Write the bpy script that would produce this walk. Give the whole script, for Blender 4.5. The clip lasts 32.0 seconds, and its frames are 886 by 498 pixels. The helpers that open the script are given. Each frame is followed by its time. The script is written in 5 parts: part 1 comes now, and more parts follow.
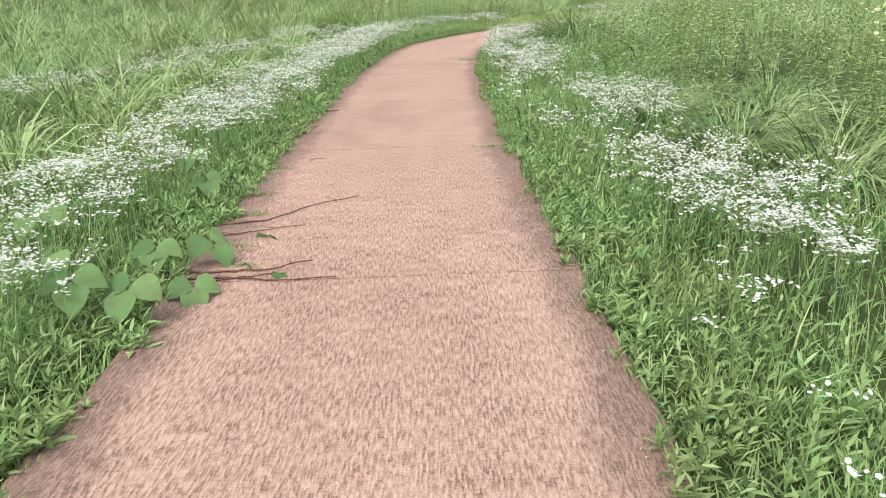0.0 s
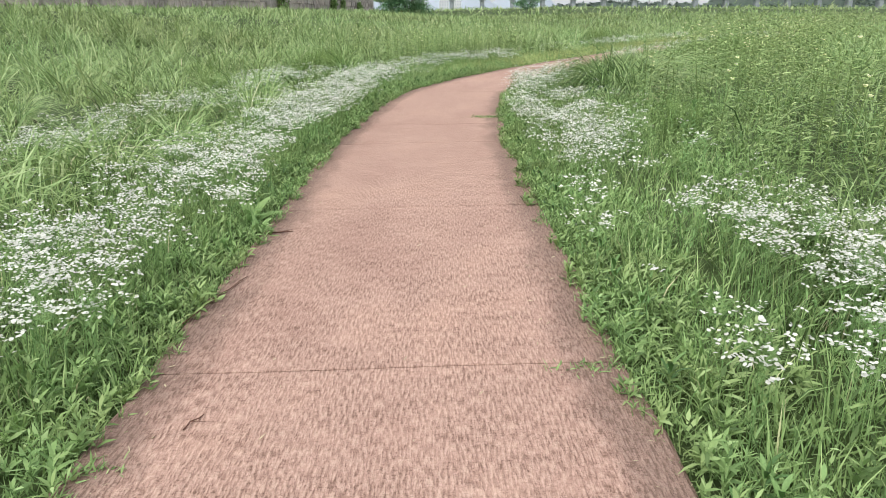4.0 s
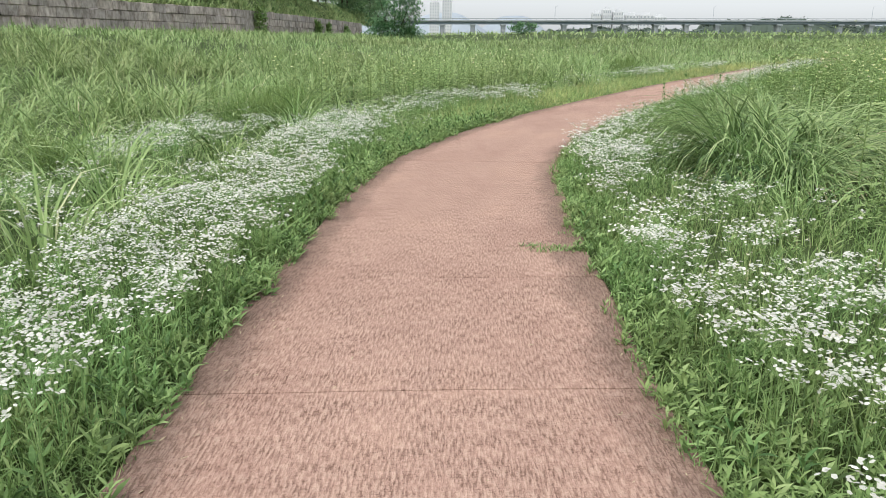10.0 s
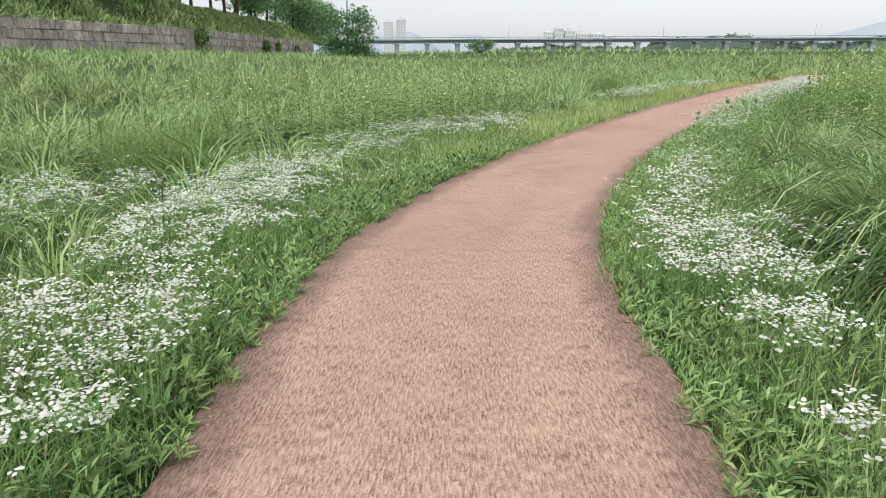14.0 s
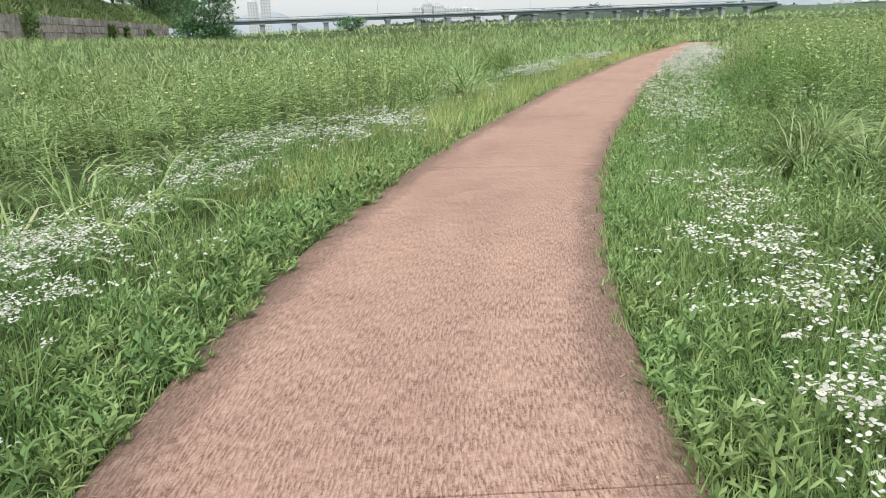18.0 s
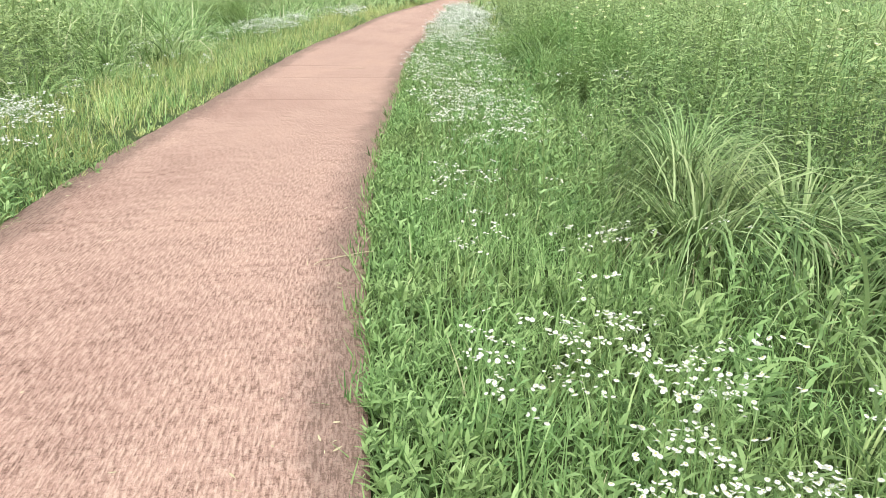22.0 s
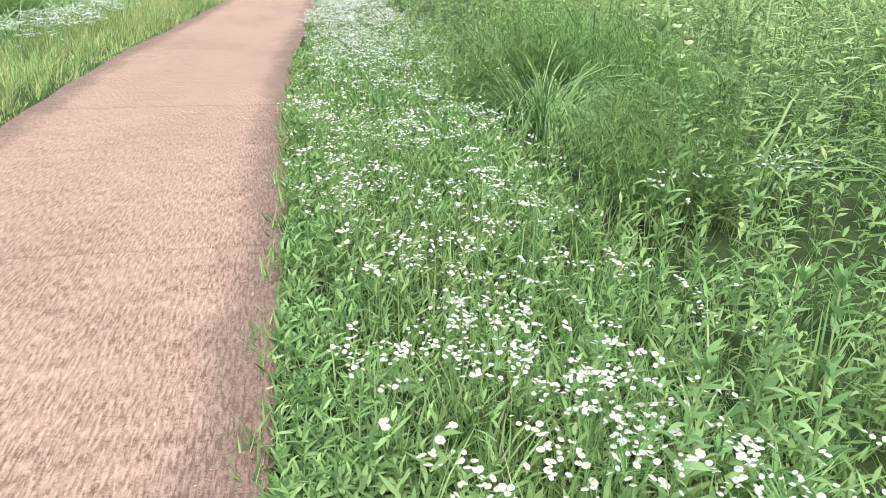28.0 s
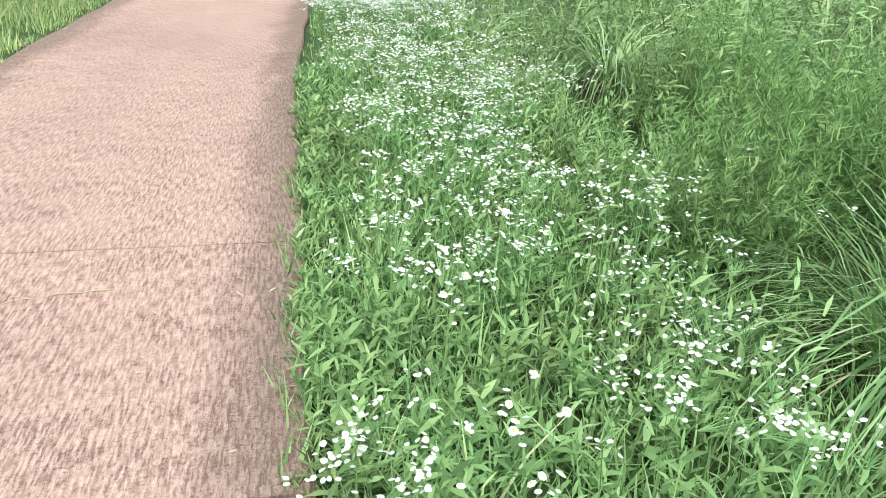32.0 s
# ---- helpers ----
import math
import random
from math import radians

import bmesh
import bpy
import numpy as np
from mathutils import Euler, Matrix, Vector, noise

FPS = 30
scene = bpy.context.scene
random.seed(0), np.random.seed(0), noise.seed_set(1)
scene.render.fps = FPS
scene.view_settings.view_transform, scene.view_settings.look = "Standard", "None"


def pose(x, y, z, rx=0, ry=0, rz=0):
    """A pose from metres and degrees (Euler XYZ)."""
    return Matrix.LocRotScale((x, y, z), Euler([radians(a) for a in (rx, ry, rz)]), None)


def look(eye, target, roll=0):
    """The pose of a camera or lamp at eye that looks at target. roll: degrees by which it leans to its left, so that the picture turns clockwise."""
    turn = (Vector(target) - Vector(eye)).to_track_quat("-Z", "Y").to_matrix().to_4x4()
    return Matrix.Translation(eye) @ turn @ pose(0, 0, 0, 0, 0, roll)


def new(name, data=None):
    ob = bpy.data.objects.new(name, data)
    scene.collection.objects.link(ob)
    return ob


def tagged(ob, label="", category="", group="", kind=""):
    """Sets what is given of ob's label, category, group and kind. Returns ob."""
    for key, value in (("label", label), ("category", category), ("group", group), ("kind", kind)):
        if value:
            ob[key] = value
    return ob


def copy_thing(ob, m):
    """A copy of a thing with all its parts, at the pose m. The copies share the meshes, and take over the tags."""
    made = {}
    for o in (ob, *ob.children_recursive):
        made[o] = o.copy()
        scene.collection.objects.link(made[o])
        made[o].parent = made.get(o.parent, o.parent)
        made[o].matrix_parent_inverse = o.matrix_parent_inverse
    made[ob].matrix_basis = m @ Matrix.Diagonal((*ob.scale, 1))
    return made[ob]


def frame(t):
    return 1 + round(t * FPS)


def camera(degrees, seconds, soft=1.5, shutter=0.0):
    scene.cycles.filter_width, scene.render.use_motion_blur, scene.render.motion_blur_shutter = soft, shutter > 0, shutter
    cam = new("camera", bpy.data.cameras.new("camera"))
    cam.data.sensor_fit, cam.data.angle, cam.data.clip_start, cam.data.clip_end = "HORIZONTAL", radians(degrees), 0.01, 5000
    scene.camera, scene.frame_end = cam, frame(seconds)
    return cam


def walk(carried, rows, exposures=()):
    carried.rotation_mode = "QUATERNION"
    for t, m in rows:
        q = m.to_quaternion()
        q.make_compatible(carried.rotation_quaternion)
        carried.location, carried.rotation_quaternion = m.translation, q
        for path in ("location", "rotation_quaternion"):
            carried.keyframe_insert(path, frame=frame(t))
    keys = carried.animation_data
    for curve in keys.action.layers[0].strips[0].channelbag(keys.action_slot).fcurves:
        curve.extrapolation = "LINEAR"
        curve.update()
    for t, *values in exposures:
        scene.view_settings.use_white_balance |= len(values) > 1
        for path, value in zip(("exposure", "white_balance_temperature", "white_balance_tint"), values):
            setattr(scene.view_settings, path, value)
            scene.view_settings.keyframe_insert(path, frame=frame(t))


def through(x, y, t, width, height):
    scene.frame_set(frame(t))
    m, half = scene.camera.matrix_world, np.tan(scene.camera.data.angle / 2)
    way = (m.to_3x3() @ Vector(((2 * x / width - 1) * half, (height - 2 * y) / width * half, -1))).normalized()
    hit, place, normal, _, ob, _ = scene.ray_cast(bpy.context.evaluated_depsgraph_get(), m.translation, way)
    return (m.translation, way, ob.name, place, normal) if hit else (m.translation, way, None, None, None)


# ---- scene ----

cam = camera(60.06, 32.0, 0.7)
PATH = [
    (0, (2.161, -1.377, 1.575), (2.122, 0.513, 0.920), 0.64),
    (0.5, (2.130, -0.977, 1.570), (2.073, 0.914, 0.921), 0.49),
    (1, (2.090, -0.523, 1.573), (2.041, 1.370, 0.930), 0.15),
    (1.5, (2.080, -0.009, 1.590), (2.024, 1.886, 0.956), 0.39),
    (2, (2.046, 0.536, 1.603), (1.991, 2.434, 0.972), 0.30),
    (2.5, (2.026, 1.079, 1.598), (1.967, 2.979, 0.976), 0.26),
    (3, (1.967, 1.660, 1.601), (1.903, 3.563, 0.989), 0.34),
    (3.5, (1.913, 2.211, 1.607), (1.868, 4.117, 1.002), 0.21),
    (4, (1.882, 2.780, 1.627), (1.844, 4.692, 1.041), 0.45),
    (4.5, (1.813, 3.324, 1.636), (1.797, 5.244, 1.076), 0.31),
    (6.5, (1.693, 5.779, 1.558), (1.676, 7.710, 1.037), 0.48),
    (7, (1.664, 6.298, 1.565), (1.660, 8.233, 1.057), 0.39),
    (7.5, (1.648, 6.805, 1.555), (1.654, 8.739, 1.048), 0.54),
    (8, (1.610, 7.313, 1.552), (1.617, 9.248, 1.044), 0.81),
    (8.5, (1.588, 7.812, 1.555), (1.607, 9.745, 1.042), 0.64),
    (9, (1.600, 8.325, 1.572), (1.615, 10.256, 1.050), 0.75),
    (9.5, (1.544, 8.868, 1.581), (1.551, 10.797, 1.052), 0.71),
    (10, (1.519, 9.386, 1.591), (1.507, 11.315, 1.063), 0.74),
    (10.5, (1.462, 9.887, 1.598), (1.438, 11.818, 1.079), 0.86),
    (11, (1.437, 10.365, 1.596), (1.441, 12.298, 1.083), 1.08),
    (11.5, (1.410, 10.834, 1.604), (1.423, 12.768, 1.095), 1.25),
    (12, (1.377, 11.344, 1.608), (1.415, 13.282, 1.113), 0.83),
    (12.5, (1.372, 11.845, 1.589), (1.436, 13.783, 1.096), 0.74),
    (13, (1.366, 12.339, 1.568), (1.428, 14.276, 1.074), 0.38),
    (13.5, (1.359, 12.839, 1.571), (1.449, 14.777, 1.084), 0.19),
    (14, (1.367, 13.305, 1.571), (1.463, 15.243, 1.089), 0.33),
    (14.5, (1.348, 13.779, 1.564), (1.443, 15.716, 1.076), -0.14),
    (16.5, (1.511, 15.621, 1.531), (1.680, 17.547, 1.020), -1.73),
    (17, (1.533, 16.121, 1.576), (1.757, 18.038, 1.056), -1.98),
    (17.5, (1.542, 16.588, 1.583), (1.798, 18.499, 1.050), -2.34),
    (18, (1.631, 17.037, 1.580), (2.020, 18.923, 1.041), -1.66),
    (18.5, (1.709, 17.495, 1.607), (2.211, 19.352, 1.062), -1.57),
    (19, (1.864, 17.936, 1.621), (2.370, 19.793, 1.079), -1.72),
    (19.5, (2.012, 18.367, 1.620), (2.515, 20.226, 1.083), -1.81),
    (20, (2.182, 18.805, 1.618), (2.718, 20.655, 1.080), -1.94),
    (20.5, (2.417, 19.260, 1.608), (3.026, 21.084, 1.057), -1.09),
    (21, (2.673, 19.732, 1.572), (3.489, 21.465, 0.998), 0.21),
    (21.5, (2.959, 20.158, 1.536), (3.836, 21.843, 0.912), 0.91),
    (22, (3.211, 20.579, 1.541), (4.158, 22.215, 0.888), 1.76),
    (22.5, (3.431, 21.002, 1.580), (4.440, 22.600, 0.925), 2.02),
    (23, (3.640, 21.452, 1.498), (4.664, 23.028, 0.816), 2.29),
    (23.5, (3.829, 21.915, 1.400), (4.873, 23.460, 0.676), 2.20),
    (24, (4.064, 22.293, 1.339), (5.111, 23.831, 0.603), 1.68),
    (24.5, (4.244, 22.686, 1.275), (5.306, 24.221, 0.557), 1.50),
    (25, (4.410, 23.072, 1.262), (5.509, 24.598, 0.581), 1.12),
    (25.5, (4.621, 23.467, 1.299), (5.737, 24.989, 0.636), 1.33),
    (27.5, (5.413, 25.204, 1.509), (6.617, 26.647, 0.824), 1.14),
    (28, (5.653, 25.639, 1.539), (6.855, 27.071, 0.830), 1.77),
    (28.5, (5.870, 26.129, 1.561), (7.090, 27.539, 0.838), 1.90),
    (29, (6.109, 26.594, 1.591), (7.341, 27.986, 0.852), 2.67),
    (29.5, (6.348, 27.098, 1.599), (7.595, 28.477, 0.862), 3.18),
    (30, (6.568, 27.547, 1.593), (7.826, 28.910, 0.846), 3.04),
    (30.5, (6.819, 27.956, 1.601), (8.069, 29.312, 0.827), 3.70),
    (31, (7.043, 28.407, 1.609), (8.293, 29.755, 0.823), 3.48),
    (31.5, (7.296, 28.837, 1.596), (8.521, 30.192, 0.782), 3.32),
    (32, (7.545, 29.289, 1.595), (8.746, 30.653, 0.761), 3.45),
]
walk(cam, [(t, look(e, g, r)) for t, e, g, r in PATH], [(0, 1.0, 6350, 10), (4, 0.84, 6350, 10), (14, 0.74, 6400, 8), (20.5, 0.80, 6450, 7), (22, 1.18, 6350, 6), (23, 1.18, 6400, 7), (24, 1.36, 6000, 3), (25, 1.13, 6100, 4.5), (28, 1.20, 6100, 4.5), (32, 1.28, 5850, 0.5)])

# ---- light ----
world = bpy.data.worlds.new("overcast_sky")
scene.world = world
world.use_nodes = True
wn, wl = world.node_tree.nodes, world.node_tree.links
sky = wn.new("ShaderNodeTexSky")
sky.sky_type, sky.sun_disc = "NISHITA", False
sky.sun_elevation, sky.sun_rotation = radians(52), radians(215)
sky.air_density, sky.dust_density, sky.ozone_density = 1.0, 2.0, 1.0
grey = wn.new("ShaderNodeHueSaturation")
grey.inputs["Saturation"].default_value = 0.22
wl.new(sky.outputs["Color"], grey.inputs["Color"])
veil = wn.new("ShaderNodeMix")
veil.data_type = "RGBA"
veil.inputs[0].default_value = 0.6
veil.inputs[7].default_value = (2.85, 2.95, 3.08, 1)
wl.new(grey.outputs["Color"], veil.inputs[6])
wl.new(veil.outputs[2], wn["Background"].inputs["Color"])
wn["Background"].inputs["Strength"].default_value = 0.15

sun = new("sun", bpy.data.lights.new("sun", "SUN"))
sun.data.energy, sun.data.angle, sun.data.color = 1.15, radians(40), (1.0, 0.96, 0.9)
sun.matrix_world = look((0, 0, 40), (0 + 40 * math.tan(radians(38)) * math.sin(radians(35)), 40 * math.tan(radians(38)) * math.cos(radians(35)), 0))

rng = np.random.default_rng(7)


# ---- materials ----
def material(name, rough=0.8):
    m = bpy.data.materials.new(name)
    m.use_nodes = True
    n, l = m.node_tree.nodes, m.node_tree.links
    b = n["Principled BSDF"]
    b.inputs["Roughness"].default_value = rough
    b.inputs["Specular IOR Level"].default_value = 0.3
    return m, n, l, b


def ramp(n, l, source, stops):
    r = n.new("ShaderNodeValToRGB")
    e = r.color_ramp.elements
    e[0].position, e[0].color = stops[0][0], (*stops[0][1], 1)
    e[1].position, e[1].color = stops[-1][0], (*stops[-1][1], 1)
    for p, c in stops[1:-1]:
        x = e.new(p)
        x.color = (*c, 1)
    l.new(source, r.inputs["Fac"])
    return r.outputs["Color"]


def grain(n, l, coords, scale, detail=3.0, rough=0.6, dist=0.0):
    """Noise at a size given as turns per metre, one number or three."""
    mp = n.new("ShaderNodeMapping")
    mp.inputs["Scale"].default_value = scale if isinstance(scale, tuple) else (scale, scale, scale)
    l.new(coords, mp.inputs["Vector"])
    t = n.new("ShaderNodeTexNoise")
    t.inputs["Scale"].default_value = 1.0
    t.inputs["Detail"].default_value, t.inputs["Roughness"].default_value = detail, rough
    t.inputs["Distortion"].default_value = dist
    l.new(mp.outputs["Vector"], t.inputs["Vector"])
    return t.outputs["Fac"]


def math_node(n, l, op, a, b, clamp=False):
    m = n.new("ShaderNodeMath")
    m.operation, m.use_clamp = op, clamp
    for k, v in enumerate((a, b)):
        if isinstance(v, (int, float)):
            m.inputs[k].default_value = v
        else:
            l.new(v, m.inputs[k])
    return m.outputs["Value"]


def mixed(n, l, fac, a, b, mode="MIX"):
    m = n.new("ShaderNodeMix")
    m.data_type, m.blend_type = "RGBA", mode
    for k, v in ((0, fac), (6, a), (7, b)):
        if isinstance(v, (int, float)):
            m.inputs[k].default_value = v
        elif isinstance(v, tuple):
            m.inputs[k].default_value = (*v, 1)
        else:
            l.new(v, m.inputs[k])
    return m.outputs[2]


def bumped(n, l, b, height, depth, strength=0.6):
    bp = n.new("ShaderNodeBump")
    bp.inputs["Strength"].default_value, bp.inputs["Distance"].default_value = strength, depth
    l.new(height, bp.inputs["Height"])
    l.new(bp.outputs["Normal"], b.inputs["Normal"])


def leafy(name, stops, through=0.25, rough=0.65, patch=0.5):
    """Foliage: a colour for each blade or leaf, patches over the field, light let through."""
    m, n, l, b = material(name, rough)
    b.inputs["Specular IOR Level"].default_value = 0.18
    g = n.new("ShaderNodeNewGeometry")
    col = ramp(n, l, g.outputs["Random Per Island"], stops)
    big = grain(n, l, g.outputs["Position"], patch, 3.0)
    shift = n.new("ShaderNodeHueSaturation")
    l.new(col, shift.inputs["Color"])
    shift.inputs["Saturation"].default_value = 0.91
    l.new(math_node(n, l, "MULTIPLY_ADD", big, 0.09, False), shift.inputs["Hue"])
    hue = shift.inputs["Hue"].links[0].from_node
    hue.inputs[2].default_value = 0.444
    val = math_node(n, l, "MULTIPLY_ADD", big, 0.9)
    val.node.inputs[2].default_value = 0.93
    l.new(val, shift.inputs["Value"])
    out = shift.outputs["Color"]
    l.new(out, b.inputs["Base Color"])
    tr = n.new("ShaderNodeBsdfTranslucent")
    l.new(out, tr.inputs["Color"])
    ms = n.new("ShaderNodeMixShader")
    ms.inputs[0].default_value = through
    l.new(b.outputs[0], ms.inputs[1])
    l.new(tr.outputs[0], ms.inputs[2])
    l.new(ms.outputs[0], n["Material Output"].inputs["Surface"])
    return m


M_GRASS = leafy("verge_grass", [(0, (0.0658, 0.132, 0.0366)), (0.35, (0.187, 0.312, 0.0936)), (0.8, (0.281, 0.416, 0.146)), (0.95, (0.395, 0.52, 0.208)), (1, (0.535, 0.492, 0.289))])
M_WEED = leafy("weed_leaf", [(0, (0.0732, 0.136, 0.0417)), (0.4, (0.177, 0.296, 0.0915)), (0.8, (0.244, 0.374, 0.125)), (1, (0.321, 0.46, 0.182))], rough=0.75, patch=1.6)
M_SEED = leafy("fleabane_leaf", [(0, (0.09, 0.18, 0.05)), (0.5, (0.16, 0.29, 0.09)), (1, (0.25, 0.39, 0.14))], rough=0.7)
M_TALL = leafy("meadow_grass", [(0, (0.0658, 0.124, 0.0366)), (0.35, (0.208, 0.333, 0.104)), (0.75, (0.291, 0.416, 0.156)), (0.95, (0.395, 0.504, 0.239)), (1, (0.492, 0.471, 0.289))], rough=0.55, patch=0.3)
M_FAR = leafy("far_meadow_grass", [(0, (0.13, 0.215, 0.07)), (0.4, (0.21, 0.315, 0.11)), (0.85, (0.29, 0.40, 0.155)), (1, (0.38, 0.45, 0.22))], patch=0.12)
M_LIGHT = leafy("light_verge_grass", [(0, (0.16, 0.197, 0.0549)), (0.5, (0.395, 0.458, 0.146)), (0.9, (0.499, 0.541, 0.208)), (1, (0.599, 0.556, 0.321))])
M_REED = leafy("silver_grass", [(0, (0.0549, 0.11, 0.0329)), (0.5, (0.198, 0.322, 0.109)), (0.85, (0.312, 0.437, 0.177)), (1, (0.407, 0.514, 0.246))], rough=0.6)
M_PRIM = leafy("tall_weed_leaf", [(0, (0.0658, 0.117, 0.0329)), (0.4, (0.187, 0.291, 0.0884)), (0.8, (0.291, 0.406, 0.14)), (1, (0.428, 0.535, 0.225))])
M_PALE = leafy("pale_weed_leaf", [(0, (0.12, 0.22, 0.07)), (0.6, (0.18, 0.30, 0.10)), (1, (0.25, 0.38, 0.14))])
M_FINE = leafy("feathery_leaf", [(0, (0.08, 0.165, 0.04)), (0.6, (0.16, 0.27, 0.07)), (1, (0.25, 0.37, 0.11))])
M_KUDZU = leafy("kudzu_leaf", [(0, (0.085, 0.175, 0.055)), (1, (0.15, 0.27, 0.085))], rough=0.6, patch=14.0)
# Darker copy of the kudzu green: shade under the grass put into colour.
M_SHADED_CREEPER = leafy("shaded_creeper_leaf", [(0, (0.04, 0.095, 0.035)), (1, (0.075, 0.15, 0.055))], rough=0.5, patch=9.0)
M_TREE = leafy("tree_leaf", [(0, (0.075, 0.16, 0.07)), (0.6, (0.14, 0.26, 0.105)), (1, (0.23, 0.36, 0.15))])
M_BUSH = leafy("bush_leaf", [(0, (0.06, 0.15, 0.07)), (0.6, (0.11, 0.24, 0.10)), (1, (0.17, 0.32, 0.14))])
M_SLOPE = leafy("slope_weed", [(0, (0.14, 0.22, 0.08)), (0.6, (0.26, 0.37, 0.14)), (1, (0.42, 0.50, 0.23))])
M_PETAL = leafy("white_petal", [(0, (0.50, 0.50, 0.45)), (0.6, (0.62, 0.615, 0.56)), (1, (0.69, 0.685, 0.63))], through=0.25, patch=2.0)
M_YELLOW = leafy("yellow_petal", [(0, (0.82, 0.83, 0.48)), (1, (0.88, 0.88, 0.64))], through=0.3)
M_DISC, _n, _l, _b = material("flower_disc", 0.8)
_b.inputs["Base Color"].default_value = (0.70, 0.62, 0.24, 1)

M_PATH, n, l, b = material("brushed_red_concrete", 0.9)
b.inputs["Specular IOR Level"].default_value = 0.2
tc = n.new("ShaderNodeUVMap")
uv = tc.outputs["UV"]
sep = n.new("ShaderNodeSeparateXYZ")
l.new(uv, sep.inputs[0])
patches = grain(n, l, uv, (3.2, 6.0, 1.0), 4.0, 0.7)
edge = math_node(n, l, "ABSOLUTE", sep.outputs["X"], 0.0)
edge = math_node(n, l, "ADD", edge, math_node(n, l, "MULTIPLY", math_node(n, l, "SUBTRACT", grain(n, l, uv, (5.0, 1.8, 1.0), 5.0, 0.75), 0.5), 0.6))
soil = ramp(n, l, edge, [(0.80, (0, 0, 0)), (1.12, (1, 1, 1))])
combed = grain(n, l, uv, (92.0, 14.0, 1.0), 2.0, 0.5)
grooves = ramp(n, l, combed, [(0.41, (1, 1, 1)), (0.47, (0, 0, 0))])
ridges = ramp(n, l, combed, [(0.52, (0, 0, 0)), (0.64, (1, 1, 1))])
scratches = ramp(n, l, grain(n, l, uv, (150.0, 34.0, 1.0), 2.0, 0.6), [(0.38, (1, 1, 1)), (0.48, (0, 0, 0))])
pits = ramp(n, l, grain(n, l, uv, (44.0, 78.0, 1.0), 2.0, 0.6), [(0.37, (1, 1, 1)), (0.45, (0, 0, 0))])
dents = math_node(n, l, "ADD", math_node(n, l, "MULTIPLY", grooves, 0.5), math_node(n, l, "MULTIPLY", scratches, 0.3))
grit = ramp(n, l, grain(n, l, uv, (170.0, 125.0, 1.0), 1.0, 0.5), [(0.40, (1, 1, 1)), (0.48, (0, 0, 0))])
dents = math_node(n, l, "ADD", dents, math_node(n, l, "MULTIPLY", pits, 0.45))
dents = math_node(n, l, "ADD", dents, math_node(n, l, "MULTIPLY", grit, 0.3))
depth = ramp(n, l, patches, [(0.36, (0.42, 0.42, 0.42)), (0.60, (1, 1, 1))])
dents = math_node(n, l, "MULTIPLY", dents, math_node(n, l, "ADD", depth, math_node(n, l, "MULTIPLY", soil, 0.5)), True)
crumbs = grain(n, l, uv, (90.0, 50.0, 1.0), 4.0, 0.75)
top = ramp(n, l, crumbs, [(0.32, (0.45, 0.278, 0.214)), (0.5, (0.55, 0.358, 0.282)), (0.68, (0.69, 0.472, 0.384))])
tone = mixed(n, l, dents, top, (0.225, 0.13, 0.098))
tone = mixed(n, l, math_node(n, l, "MULTIPLY", ridges, 0.44), tone, (0.76, 0.56, 0.45))
blot = grain(n, l, uv, (0.9, 0.5, 1.0), 5.0, 0.65)
tone = mixed(n, l, 1.0, tone, ramp(n, l, blot, [(0.30, (0.87, 0.83, 0.83)), (0.52, (1, 0.99, 0.99)), (0.70, (1.07, 1.05, 1.03))]), "MULTIPLY")
l.new(mixed(n, l, math_node(n, l, "MULTIPLY", soil, 0.55), tone, mixed(n, l, crumbs, (0.095, 0.064, 0.05), (0.33, 0.235, 0.19))), b.inputs["Base Color"])
bumped(n, l, b, math_node(n, l, "SUBTRACT", crumbs, dents), 0.004, 0.9)

M_GROUND, n, l, b = material("meadow_soil", 0.95)
pos = n.new("ShaderNodeNewGeometry").outputs["Position"]
g1, g2 = grain(n, l, pos, 0.35, 5.0), grain(n, l, pos, 14.0, 4.0)
gc = ramp(n, l, g2, [(0.3, (0.02, 0.026, 0.011)), (0.55, (0.042, 0.058, 0.021)), (0.75, (0.075, 0.105, 0.034))])
l.new(mixed(n, l, math_node(n, l, "MULTIPLY", g1, 0.8), gc, (0.11, 0.17, 0.05)), b.inputs["Base Color"])
bumped(n, l, b, g2, 0.05)

M_MEADOW, n, l, b = material("mown_bank_grass", 0.9)
pos = n.new("ShaderNodeNewGeometry").outputs["Position"]
l.new(ramp(n, l, grain(n, l, pos, (0.12, 0.12, 0.4), 5.0), [(0.3, (0.08, 0.13, 0.075)), (0.7, (0.13, 0.185, 0.10))]), b.inputs["Base Color"])

M_BED, n, l, b = material("dark_joint", 0.95)
pos = n.new("ShaderNodeNewGeometry").outputs["Position"]
l.new(ramp(n, l, grain(n, l, pos, 30.0), [(0.3, (0.03, 0.02, 0.015)), (0.7, (0.09, 0.06, 0.045))]), b.inputs["Base Color"])

M_BLOCK, n, l, b = material("grey_stone_block", 0.9)
pos = n.new("ShaderNodeNewGeometry").outputs["Position"]
oi = n.new("ShaderNodeObjectInfo").outputs["Random"]
streak = grain(n, l, pos, (2.6, 2.6, 1.3), 6.0, 0.8)
c1 = ramp(n, l, streak, [(0.32, (0.20, 0.17, 0.15)), (0.5, (0.49, 0.43, 0.395)), (0.68, (0.74, 0.68, 0.64))])
l.new(mixed(n, l, 1.0, c1, ramp(n, l, oi, [(0, (0.75, 0.75, 0.76)), (1, (1.1, 1.07, 1.04))]), "MULTIPLY"), b.inputs["Base Color"])
bumped(n, l, b, grain(n, l, pos, 9.0, 4.0), 0.05)

